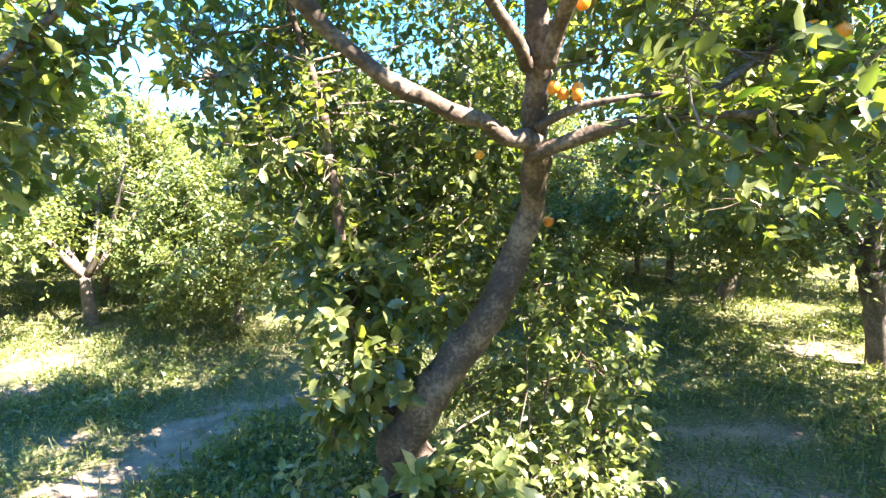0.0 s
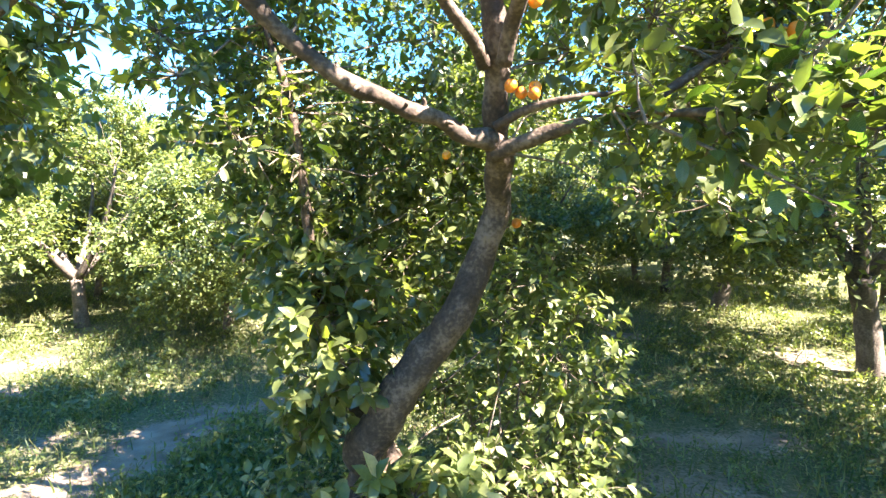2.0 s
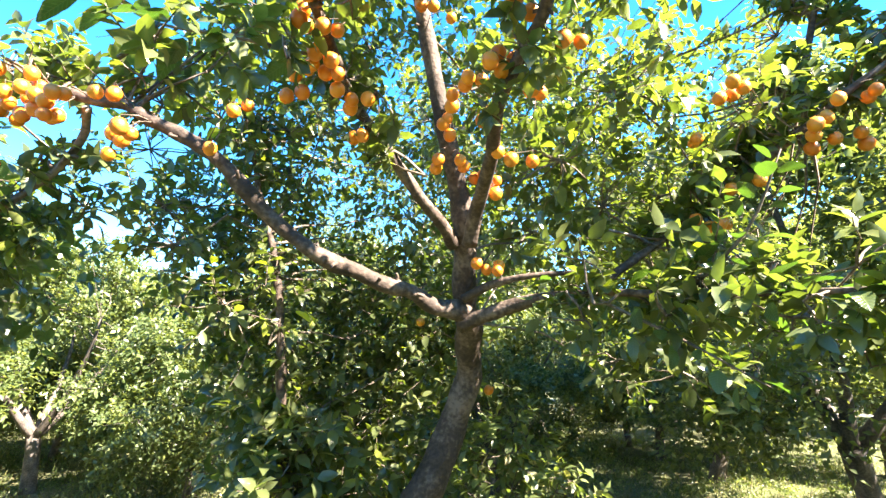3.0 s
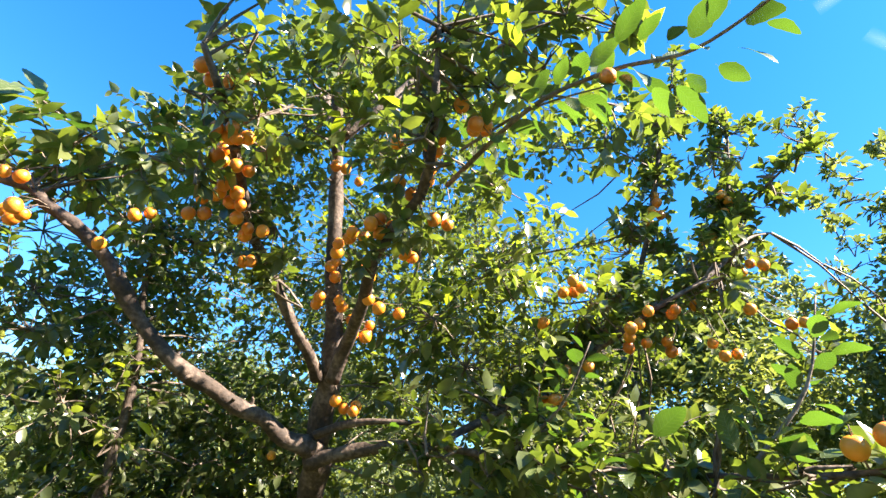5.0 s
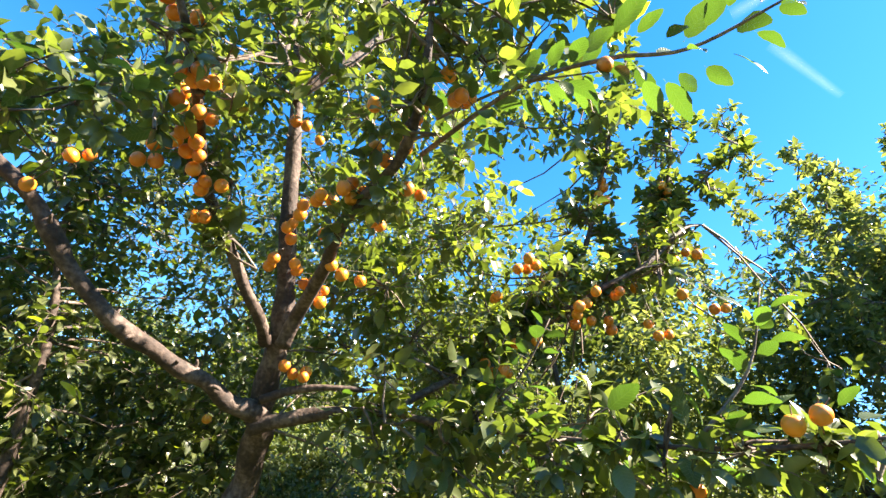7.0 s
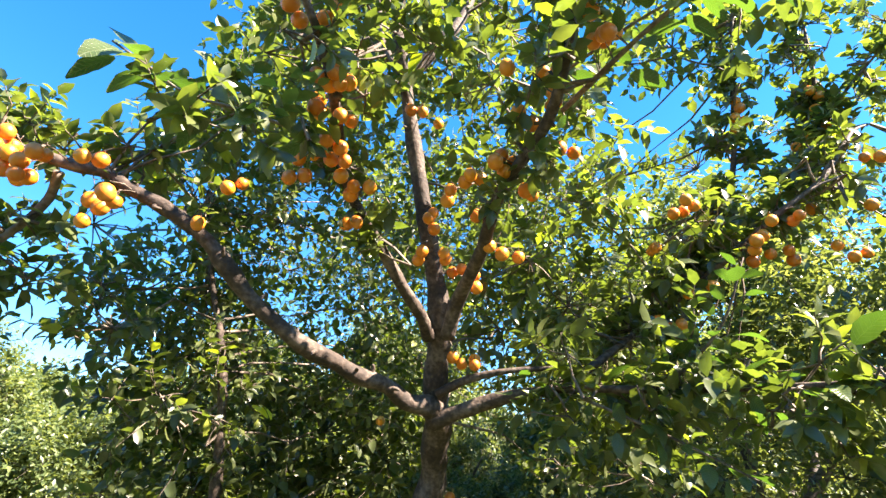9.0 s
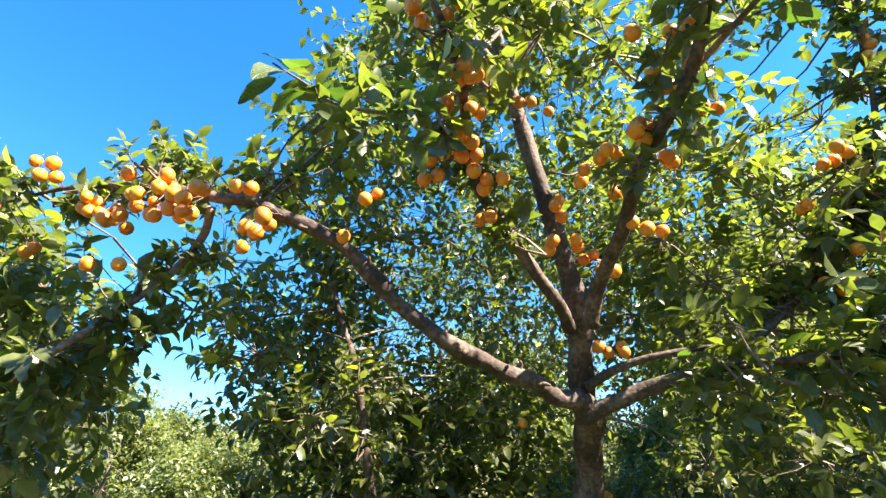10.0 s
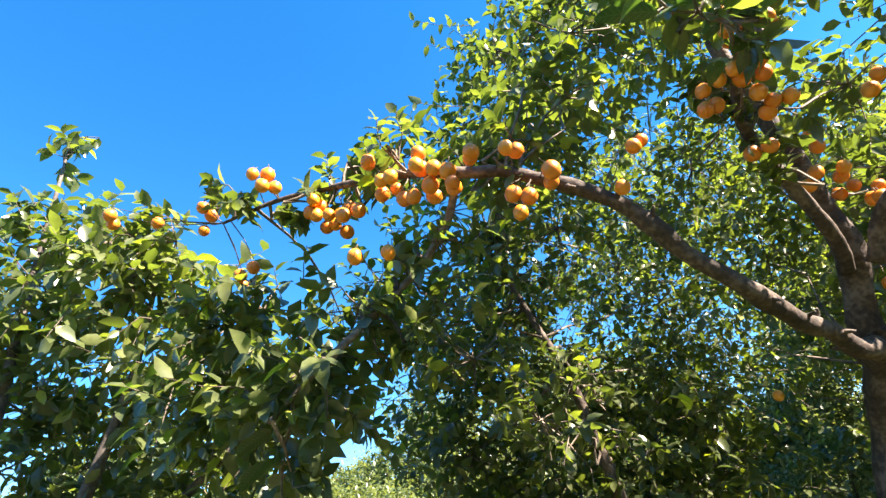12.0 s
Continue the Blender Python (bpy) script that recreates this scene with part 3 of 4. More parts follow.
# the last four clumps are unseen, added to shade the leaves of SHOOT_LEFT
CANOPY_AND_SHADE = [(-0.1, 1.13, 2.81, 0.13), (0.04, 1.21, 2.91, 0.13), (0.2, 1.14, 3.01, 0.16), (0.38, 0.8, 2.66, 0.13), (0.5, 0.72, 2.66, 0.13), (0.64, 0.7, 2.72, 0.13), (0.8, 0.68, 2.82, 0.13999999999999999), (0.96, 0.64, 2.78, 0.13), (0.66, 0.78, 2.58, 0.11), (0.78, 0.76, 2.7, 0.12000000000000001), (-0.44, 1.55, 2.6, 0.13), (-0.56, 1.56, 2.48, 0.13), (-0.49, 1.75, 2.42, 0.13), (-0.39, 1.48, 2.73, 0.13), (0.98, 0.79, 2.66, 0.12000000000000001), (0.06, 1.34, 2.69, 0.13), (-0.26, 1.4, 2.8, 0.13), (-0.31, 1.53, 2.63, 0.13), (-0.34, 1.44, 2.56, 0.13), (-0.09, 1.24, 2.75, 0.13), (0.45, 1.18, 2.61, 0.13), (0.28, 1.24, 2.78, 0.15), (0.75, 1.75, 2.3, 0.19), (0.95, 1.6, 2.5, 0.19), (0.68, 1.95, 2.08, 0.16), (0.92, 1.82, 2.15, 0.19), (0.62, 1.6, 2.55, 0.16), (0.85, 1.4, 2.75, 0.18), (0.74, 1.5, 1.7, 0.11), (0.9, 1.33, 1.7, 0.12), (0.72, 1.42, 1.86, 0.1), (1.08, 1.12, 1.68, 0.12), (1.15, 1.55, 2.2, 0.14), (1.3, 1.5, 2.4, 0.14), (0.1, 0.75, 2.9, 0.15), (-0.08, 0.78, 2.95, 0.15), (0.3, 0.6, 3.1, 0.16), (0.02, 0.66, 2.78, 0.12)]
FOOT = [(-0.02, 2.0, 0.46, 0.11), (0.06, 1.98, 0.24, 0.13), (0.13, 2.02, 0.4, 0.12), (-0.05, 1.92, 0.12, 0.12), (0.2, 2.0, 0.16, 0.14), (0.3, 2.1, 0.36, 0.14), (-0.3, 2.02, 0.22, 0.12)]
NEAR = [(-0.067, 1.069, 2.319, 0.08), (-0.168, 0.986, 2.227, 0.08), (-0.257, 0.915, 2.174, 0.07)]
HANG = [(-1.185, 1.573, 1.915, 0.16), (-1.331, 1.725, 1.854, 0.2), (-1.035, 1.555, 2.046, 0.12), (-1.365, 1.704, 2.165, 0.18), (-1.515, 1.826, 2.004, 0.2)]


def plum_mesh():
    bm = bmesh.new()
    bmesh.ops.create_uvsphere(bm, u_segments=12, v_segments=9, radius=0.0205)
    for v in bm.verts:
        a = math.atan2(v.co.y, v.co.x)
        v.co.x *= 1 - 0.07 * math.exp(-(a / 0.35) ** 2)
        v.co.z = v.co.z * 1.05 - 0.004 * math.exp(-(v.co.xy.length / 0.008) ** 2) * (1 if v.co.z > 0 else 0)
    me = bpy.data.meshes.new("plum")
    bm.to_mesh(me)
    bm.free()
    me.polygons.foreach_set("use_smooth", np.ones(len(me.polygons), bool))
    me.materials.append(PLUM)
    return me


def spurs(rng, tree):
    """Short leafy spurs that sit along the limbs."""
    tufts, anchors = [], []
    for line, first, gap, lift in ((ARM, 12, 0.06, 0.05), (LIMB_LEFT, 3, 0.11, 0.02), (LIMB_RIGHT, 3, 0.11, 0.02), (STEM_RIGHT, 1, 0.1, 0.0), (STEM_LEFT, 1, 0.09, 0.0), (LIMB_FRUIT, 1, 0.045, 0.02), (UPRIGHT, 1, 0.05, 0.0), (UPRIGHT_FAR, 1, 0.05, 0.0), (SIDE_SHOOT, 0, 0.06, 0.0), (ARM_RIGHT, 3, 0.07, 0.0), (HANGING, 1, 0.08, -0.04), (SECOND, 3, 0.1, 0.0)):
        rows = smooth_line(line[first:], 6)
        anchors.append(rows)
        run = np.concatenate([[0], np.cumsum(np.linalg.norm(np.diff(rows[:, :3], axis=0), axis=1))])
        for q in np.arange(0.02, run[-1], gap):
            c = np.array([np.interp(q, run, rows[:, i]) for i in range(3)])
            off = unit(rng.normal(size=3)) * rng.uniform(0.05, 0.1) + np.array([0, 0.04, lift])
            tufts.append((*(c + off), rng.uniform(0.055, 0.1)))
    crown(rng, tree, tufts, np.vstack(anchors), 110, 0.056, LEAF, TWIG, name="spur_foliage", rise=0.4)


def spur_stubs(rng, tree):
    """Short woody knobs and broken spurs along the bare stretches of the limbs."""
    for line, first, last, gap in ((ARM, 2, 14, 0.075), (LIMB_LEFT, 2, 8, 0.09), (LIMB_RIGHT, 2, 7, 0.11), (STEM, 3, 8, 0.13), (HANGING, 1, 5, 0.1)):
        rows = smooth_line(line[first:last], 6)
        run = np.concatenate([[0], np.cumsum(np.linalg.norm(np.diff(rows[:, :3], axis=0), axis=1))])
        for q in np.arange(0.03, run[-1], gap):
            c = np.array([np.interp(q + rng.uniform(-0.02, 0.02), run, rows[:, i]) for i in range(4)])
            out = unit(rng.normal(size=3) + np.array([0, 0, 0.7]))
            long = rng.uniform(0.012, 0.034)
            a, b = c[:3] + out * c[3] * 0.6, c[:3] + out * (c[3] + long)
            mid = (a + b) / 2 + rng.normal(size=3) * 0.004
            part("spur", limb_mesh("spur", [(*a, 0.011), (*mid, 0.0065), (*b, 0.0035)], BARK, 7, 3, 0.2, int(q * 99)), tree)


def broad_leaf():
    """One broad, arched and toothed plum leaf of unit length on its stalk."""
    rows, cols = 8, 2
    verts, faces = [(0, 0, 0), (-0.12, 0.012, 0.0), (-0.12, -0.012, 0.0)], []
    for i in range(rows + 1):
        t = i / rows
        w = 0.3 * math.sin(math.pi * min(1, t * 0.94 + 0.03)) ** 0.75 * (1 - 0.25 * t) * (1.05 if i % 2 else 0.97)
        z = 0.06 * math.sin(t * 2.2) - 0.14 * t * t
        for j in range(-cols, cols + 1):
            k = j / cols
            verts.append((t, w * k, z + 0.16 * w * abs(k) + 0.012 * math.sin(9 * t + 3 * k)))
    n = 2 * cols + 1
    for i in range(rows):
        for j in range(n - 1):
            a = 3 + i * n + j
            faces.append((a, a + n, a + n + 1, a + 1))
    me = bpy.data.meshes.new("leaf")
    me.from_pydata(verts, [], faces + [(0, 1, 2)])
    me.polygons.foreach_set("use_smooth", np.ones(len(me.polygons), bool))
    me.materials.append(BIGLEAF)
    return me


SHOOT_LEFT = [(0.024, 1.251, 2.351, 0.005), (-0.15, 1.0, 2.24, 0.004), (-0.272, 0.945, 2.225, 0.003), (-0.33, 0.895, 2.235, 0.0025), (-0.39, 0.85, 2.25, 0.002)]
TWIGS = [(ARM_RIGHT[2:], 64, 0.086, 0.09), (SHOOT_RIGHT, 44, 0.088, 0.05), (SHOOT_LEFT, 6, 0.08, 0.02), (SHOOT_LEFT[1:], 11, 0.105, 0.02),
         ([(0.965, 1.35, 1.761, 0.006), (1.047, 1.188, 1.897, 0.004), (1.092, 1.103, 2.068, 0.002)], 20, 0.075, 0.03),
         ([(1.246, 0.773, 1.713, 0.006), (1.35, 0.69, 1.892, 0.004), (1.397, 0.661, 2.099, 0.002)], 22, 0.08, 0.03),
         ([(1.152, 1.002, 1.726, 0.006), (1.262, 0.916, 1.628, 0.004), (1.352, 0.822, 1.5, 0.002)], 20, 0.075, 0.04),
         ([(0.777, 1.608, 1.794, 0.006), (0.94, 1.337, 1.64, 0.004), (1.049, 1.169, 1.529, 0.002)], 24, 0.07, 0.05),
         ([(1.059, 1.176, 1.743, 0.006), (1.31, 1.237, 1.762, 0.004), (1.544, 1.235, 1.837, 0.002)], 26, 0.075, 0.05),
         ([(-1.683, 2.24, 2.454, 0.005), (-1.84, 2.108, 2.193, 0.004), (-1.857, 2.005, 1.843, 0.002)], 26, 0.1, 0.1),
         ([(-1.408, 1.734, 2.266, 0.005), (-1.533, 1.835, 2.034, 0.004), (-1.546, 1.808, 1.75, 0.002)], 26, 0.095, 0.1),
         ([(-1.14, 1.503, 1.869, 0.005), (-1.242, 1.573, 1.721, 0.004), (-1.269, 1.636, 1.552, 0.002)], 18, 0.09, 0.06),
         ([(0.637, 1.069, 2.597, 0.006), (0.769, 0.831, 2.594, 0.004), (0.95, 0.648, 2.585, 0.002)], 22, 0.075, 0.04)]


def big_leaves(rng, tree):
    """Broad leaves, each by itself, on the shoots that reach out towards the open."""
    me = broad_leaf()
    for i, (line, count, size, stray) in enumerate(TWIGS):
        rows = smooth_line(line, 8)
        if i > 1:
            part("branch", limb_mesh("branch", line, TWIG, 6, 4, 0.05, i), tree)
        for k in range(count):
            q = (k + rng.uniform(0.2, 0.8)) / count * (len(rows) - 1)
            a = rows[int(q)][:3]
            way = Vector(rows[min(int(q) + 1, len(rows) - 1)][:3] - rows[max(int(q) - 1, 0)][:3]).normalized()
            turn = Matrix.Rotation(k * 2.4 + rng.normal() * 0.3, 3, way)
            out = turn @ way.orthogonal().normalized()
            along = (way * 0.6 + out * 0.8 + Vector((0, 0, -0.25))).normalized()
            up = Vector((rng.normal() * 0.35, rng.normal() * 0.35, 1.0))
            up = (up - up.dot(along) * along).normalized()
            side = up.cross(along)
            s = size * rng.uniform(0.65, 1.15)
            at = Vector(a) + out * (0.012 + stray * rng.random())
            m = Matrix((along, side, up)).transposed().to_4x4()
            ob = new("leaf", me)
            ob.parent = tree
            ob.matrix_basis = Matrix.Translation(at) @ m @ Matrix.Diagonal((s, s * rng.uniform(0.85, 1.1), s * rng.uniform(0.6, 1.5), 1))
    yellow = me.copy()
    yellow.materials.clear()
    yellow.materials.append(YELLOWLEAF)
    for dx, turn in ((0, 0), (0.035, 60)):
        ob = tagged(new("leaf", yellow), "yellowed leaf")
        ob.parent = tree
        ob.matrix_basis = pose(-0.2 + dx, 1.9, 1.745, 30, 30, turn) @ Matrix.Diagonal((0.07, 0.07, 0.07, 1))


def build_plum_tree():
    rng = np.random.default_rng(11)
    tree = new("plum_tree")
    tagged(tree, "forked yellow plum tree heavy with ripe orange fruit", "fruit tree")
    for i, (name, line, sides) in enumerate(BOUGHS):
        part(name, limb_mesh(name, line, BARK if i < 14 else TWIG, sides, 6, 0.2, i), tree)
    anchors = np.vstack([smooth_line(line, 5) for _, line, _ in BOUGHS[1:14]])
    crown(rng, tree, LEFT + TOP + BACK, anchors, 40, 0.062, LEAF, TWIG, name="crown")
    crown(rng, tree, BEHIND, anchors, 26, 0.062, LEAF, TWIG, name="crown")
    crown(rng, tree, RIGHT, anchors, 34, 0.064, LEAF, TWIG, name="crown")
    crown(rng, tree, LOW, anchors, 46, 0.08, LEAF, TWIG, name="crown", rise=0.1)
    crown(rng, tree, CANOPY_AND_SHADE, anchors, 52, 0.07, LEAF, TWIG, name="crown", rise=0.2)
    crown(rng, tree, FOOT, np.array([(-0.1, 2.2, 0.0), (0.1, 2.2, 0.0)]), 110, 0.095, WEED, TWIG, rise=0.3, name="undergrowth", label="large pale green sucker leaves at the trunk's foot")
    crown(rng, tree, FRONT, anchors, 120, 0.085, LEAF, TWIG, name="crown", rise=-0.3)
    crown(rng, tree, NEAR, smooth_line(SHOOT_LEFT, 6), 75, 0.06, LEAF, TWIG, name="foliage", rise=-0.1)
    crown(rng, tree, SUCKERS, np.array([(-0.1, 2.2, 0.0), (0.3, 2.3, 0.0)]), 110, 0.062, WEED, TWIG, rise=0.9, name="undergrowth", label="pale green leafy suckers at the trunk's foot")
    crown(rng, tree, HANG, smooth_line(HANGING, 4), 90, 0.07, LEAF, TWIG, rise=-0.2, name="foliage")
    spurs(rng, tree)
    spur_stubs(rng, tree)
    big_leaves(rng, tree)
    return tree


plum_tree = build_plum_tree()


# ---- the other orchard trees ----
def orchard_tree(seed, height, spread, low, leaf, density, label, leaf_mat, spikes=0, body=64):
    rng = np.random.default_rng(seed)
    tree = tagged(new("orchard_tree"), label, "fruit tree", "orchard trees")
    fork = low * 0.95
    lean = rng.normal(size=2) * 0.06
    part("trunk", limb_mesh("trunk", [(0, 0, -0.15, 0.13), (0, 0, 0.05, 0.1), (lean[0], lean[1], fork * 0.6, 0.085), (lean[0] * 2, lean[1] * 2, fork, 0.09)], FARBARK, 10, 4, 0.18, seed), tree)
    anchors, clumps = [], []
    n = 5
    for i in range(n):
        a = i * 2 * math.pi / n + rng.normal() * 0.3
        out, top = spread * rng.uniform(0.5, 0.8), height * rng.uniform(0.7, 0.92)
        line = [(lean[0] * 2, lean[1] * 2, fork - 0.05, 0.06)]
        for k in (0.3, 0.65, 0.9):
            line.append((math.cos(a) * out * k ** 0.8 + rng.normal() * 0.05, math.sin(a) * out * k ** 0.8 + rng.normal() * 0.05, fork + (top - fork) * k, 0.055 * (1 - 0.8 * k)))
        part("limb", limb_mesh("limb", line, FARBARK, 7, 4, 0.12, seed + i), tree)
        rows = smooth_line(line, 5)
        anchors.append(rows[4:])
    anchors = np.vstack(anchors)
    for _ in range(body):
        z = low + (height - low) * rng.random() ** 0.9
        k = (z - low) / (height - low)
        wide = spread * (0.55 + 1.0 * math.sin(min(1, k * 1.15 + 0.12) * math.pi) ** 0.7 * 0.5) * (1 - 0.5 * max(0, k - 0.6))
        a, q = rng.random() * 6.28, rng.random() ** 0.35
        clumps.append((math.cos(a) * wide * q, math.sin(a) * wide * q, z, rng.uniform(0.25, 0.46)))
    tips = []
    for _ in range(spikes):
        a, q = rng.random() * 6.28, spread * rng.uniform(0.2, 1.0)
        x, y, z = math.cos(a) * q, math.sin(a) * q, height * rng.uniform(0.62, 0.85)
        for k in range(11):
            tips.append((x * (1 + 0.05 * k), y * (1 + 0.05 * k), z + 0.13 * k - 0.12))
            clumps.append((x * (1 + 0.05 * k), y * (1 + 0.05 * k), z + 0.13 * k, 0.115 - 0.006 * k))
    if tips:
        anchors = np.vstack([anchors[:, :3], np.array(tips)])
    crown(rng, tree, clumps, anchors, density, leaf, leaf_mat, FARBARK, fine=False, rise=0.6)
    return tree


def place(x, y, turn, size=1.0):
    return pose(x, y, ground_height(x, y), 0, 0, turn) @ Matrix.Diagonal((size, size, size, 1))


FAR_LABEL = "leafy orchard tree with a dark forked trunk"
kinds = [orchard_tree(31, 3.2, 1.7, 0.75, 0.08, 44, FAR_LABEL, FARLEAF), orchard_tree(47, 2.95, 1.6, 0.7, 0.08, 44, FAR_LABEL, FARLEAF), orchard_tree(59, 3.5, 1.8, 0.85, 0.08, 44, FAR_LABEL, FARLEAF)]
UPRIGHT_TREE = orchard_tree(91, 3.6, 1.5, 0.8, 0.065, 60, "tall orchard tree with upright leafy shoots", FARLEAF, 44, 52)
UPRIGHT_TREE.matrix_world = place(4.5, 1.4, 20)
FAR_TREE = orchard_tree(77, 3.5, 2.0, 0.8, 0.14, 13, FAR_LABEL, FARLEAF)
FAR_TREE.matrix_world = place(-2.5, 16.2, 0)
FIRST = [(-4.2, 6.35, 20, 0.86), (-2.25, 6.0, 140, 0.7), (4.1, 4.6, 80, 1.15)]
for ob, (x, y, turn, size) in zip(kinds, FIRST):
    ob.matrix_world = place(x, y, turn, size)
# the tree at (4.8, -1.6) is out of view, added to shade the right-hand ground
SPOTS = [(2, 4.4, 7.7, 200), (0, 4.3, 9.3, 120), (1, 4.35, 10.9, 40), (1, -5.3, 8.3, 220), (0, -3.8, 8.7, 310), (1, 1.1, 6.6, 30), (2, 1.3, 9.8, 10), (0, -1.0, 8.6, 75), (1, -6.6, 6.4, 320), (0, -7.4, 8.6, 180), (2, -1.8, 11.2, 250), (1, -6.2, 10.8, 60), (0, -4.2, 11.4, 290), (1, 7.2, 5.2, 45), (2, 7.4, 8.2, 100), (0, 7.2, 11.2, 15), (1, 1.6, 12.8, 33), (2, -8.8, 11.0, 150), (1, 7.6, 2.2, 75), (0, 4.8, -1.6, 15), (1, 7.9, -1.0, 10), (0, -6.6, 3.6, 5), (1, -9.0, 5.4, 95)]
for kind, x, y, turn in SPOTS:
    copy_thing(kinds[kind], place(x, y, turn))
rng = np.random.default_rng(4)
for row in range(4):
    for col in range(11):
        x, y = -19 + col * 3.7 + rng.normal() * 0.4 + (row % 2) * 1.8, 13.6 + row * 3.4 + rng.normal() * 0.4
        if math.hypot(x + 2.5, y - 16.2) > 2:
            copy_thing(FAR_TREE, place(x, y, rng.uniform(0, 360)))
for x, y in [(-14.5, 7), (-15, 10.5), (-18, 4), (-17, 8), (14, 5), (13.5, 9), (17, 7), (14, 12.5), (-14, 13), (11.5, 2.5), (11.5, -1.5), (-13.5, 1.5), (-9, -4.5), (-5.2, -5.2), (-1.5, -4.8), (2.2, -5.4), (6, -5), (10, -4.6), (-7, -8.8), (-3, -9), (1, -8.6), (5, -9.2), (9, -8.5), (-11, -1.5), (13, -6)]:
    copy_thing(FAR_TREE, place(x, y, rng.uniform(0, 360)))


# ---- the near tree at the side ----
SIDE = [(-2.711, 2.262, 2.82, 0.28), (-2.153, 2.14, 2.681, 0.26), (-2.56, 2.395, 2.547, 0.3), (-2.054, 2.322, 2.498, 0.28), (-2.815, 2.606, 2.381, 0.33), (-2.272, 2.516, 2.312, 0.3), (-1.798, 2.396, 2.217, 0.25), (-1.729, 2.58, 2.003, 0.25), (-2.694, 2.796, 2.072, 0.3), (-2.124, 2.746, 1.948, 0.3), (-2.487, 2.666, 1.596, 0.35), (-2.796, 2.209, 3.289, 0.12), (-2.779, 2.257, 3.643, 0.1), (-3.053, 2.513, 1.831, 0.35), (-3.093, 2.154, 3.097, 0.2), (-2.709, 2.314, 3.072, 0.22), (-2.189, 2.208, 2.912, 0.2), (-2.424, 2.295, 3.014, 0.2), (-2.769, 2.316, 3.843, 0.1), (-1.955, 2.121, 2.811, 0.15)]


def build_side_tree():
    rng = np.random.default_rng(83)
    tree = tagged(new("young_plum_tree"), "neighbouring plum tree with broad drooping leaves", "fruit tree")
    trunk = [(-2.857, 2.171, -0.094, 0.09), (-2.809, 2.325, 0.507, 0.07), (-2.751, 2.413, 1.113, 0.065)]
    part("trunk", limb_mesh("trunk", trunk, FARBARK, 12, 5, 0.15, 3), tree)
    limbs = [[(-2.754, 2.398, 1.063, 0.045), (-2.488, 2.447, 1.616, 0.035), (-2.267, 2.402, 2.23, 0.02), (-2.105, 2.243, 2.65, 0.01)],
             [(-2.754, 2.398, 1.063, 0.045), (-2.814, 2.4, 1.835, 0.03), (-2.776, 2.306, 2.663, 0.02), (-2.776, 2.272, 3.693, 0.006)],
             [(-2.703, 2.412, 1.112, 0.04), (-2.195, 2.582, 1.698, 0.025), (-1.744, 2.585, 2.095, 0.01)]]
    for i, line in enumerate(limbs):
        part("limb", limb_mesh("limb", line, FARBARK, 9, 5, 0.12, i), tree)
    crown(rng, tree, SIDE, np.vstack([smooth_line(q, 5) for q in limbs]), 40, 0.092, LEAF, TWIG, rise=-0.1)


build_side_tree()

# ---- plums ----
PLUMS_D = [(-0.094, 0.98, 2.517), (-0.034, 0.958, 2.509), (-0.042, 1.019, 2.394), (0.001, 1.009, 2.401), (0.015, 1.028, 2.384), (0.034, 1.043, 2.406), (-0.039, 1.118, 2.405), (-0.034, 1.14, 2.377), (0.021, 1.091, 2.34), (-0.011, 1.155, 2.313), (-0.026, 1.195, 2.305), (0.039, 1.205, 2.285), (0.032, 1.243, 2.262), (0.068, 1.263, 2.246), (0.061, 1.287, 2.234), (0.055, 1.402, 2.202), (-0.083, 1.25, 2.304), (-0.064, 1.263, 2.263), (-0.234, 1.337, 2.259)]
PLUMS_C = [(0.638, 0.927, 2.555), (0.673, 0.931, 2.567), (0.547, 0.957, 2.467), (0.534, 0.97, 2.45), (0.534, 1.018, 2.515), (0.434, 1.016, 2.51), (0.543, 0.988, 2.419), (0.544, 1.004, 2.392), (0.467, 1.037, 2.386), (0.511, 1.065, 2.377), (0.631, 1.082, 2.316), (0.439, 1.111, 2.298), (0.449, 1.121, 2.255), (0.533, 1.192, 2.253), (0.371, 1.171, 2.267), (0.366, 1.211, 2.269), (0.335, 1.259, 2.267), (0.465, 1.329, 2.139), (0.419, 1.293, 2.213), (0.571, 1.383, 2.137)]
PLUMS_B = [(0.274, 1.451, 2.69), (0.333, 1.465, 2.658), (0.328, 1.498, 2.321), (0.315, 1.506, 2.305), (0.304, 1.554, 2.206), (0.387, 1.581, 2.197), (0.455, 1.637, 2.192), (0.497, 1.614, 2.162), (0.49, 1.581, 2.106), (0.444, 1.72, 1.904), (0.518, 1.717, 1.898)]
PLUMS_A = [(-0.769, 1.275, 2.239), (-0.736, 1.272, 2.219), (-0.784, 1.305, 2.212), (-0.678, 1.255, 2.231), (-0.727, 1.309, 2.195), (-0.783, 1.359, 2.219), (-0.591, 1.244, 2.234), (-0.586, 1.335, 2.162), (-0.504, 1.275, 2.134), (-0.583, 1.323, 2.096), (-0.324, 1.341, 2.128)]
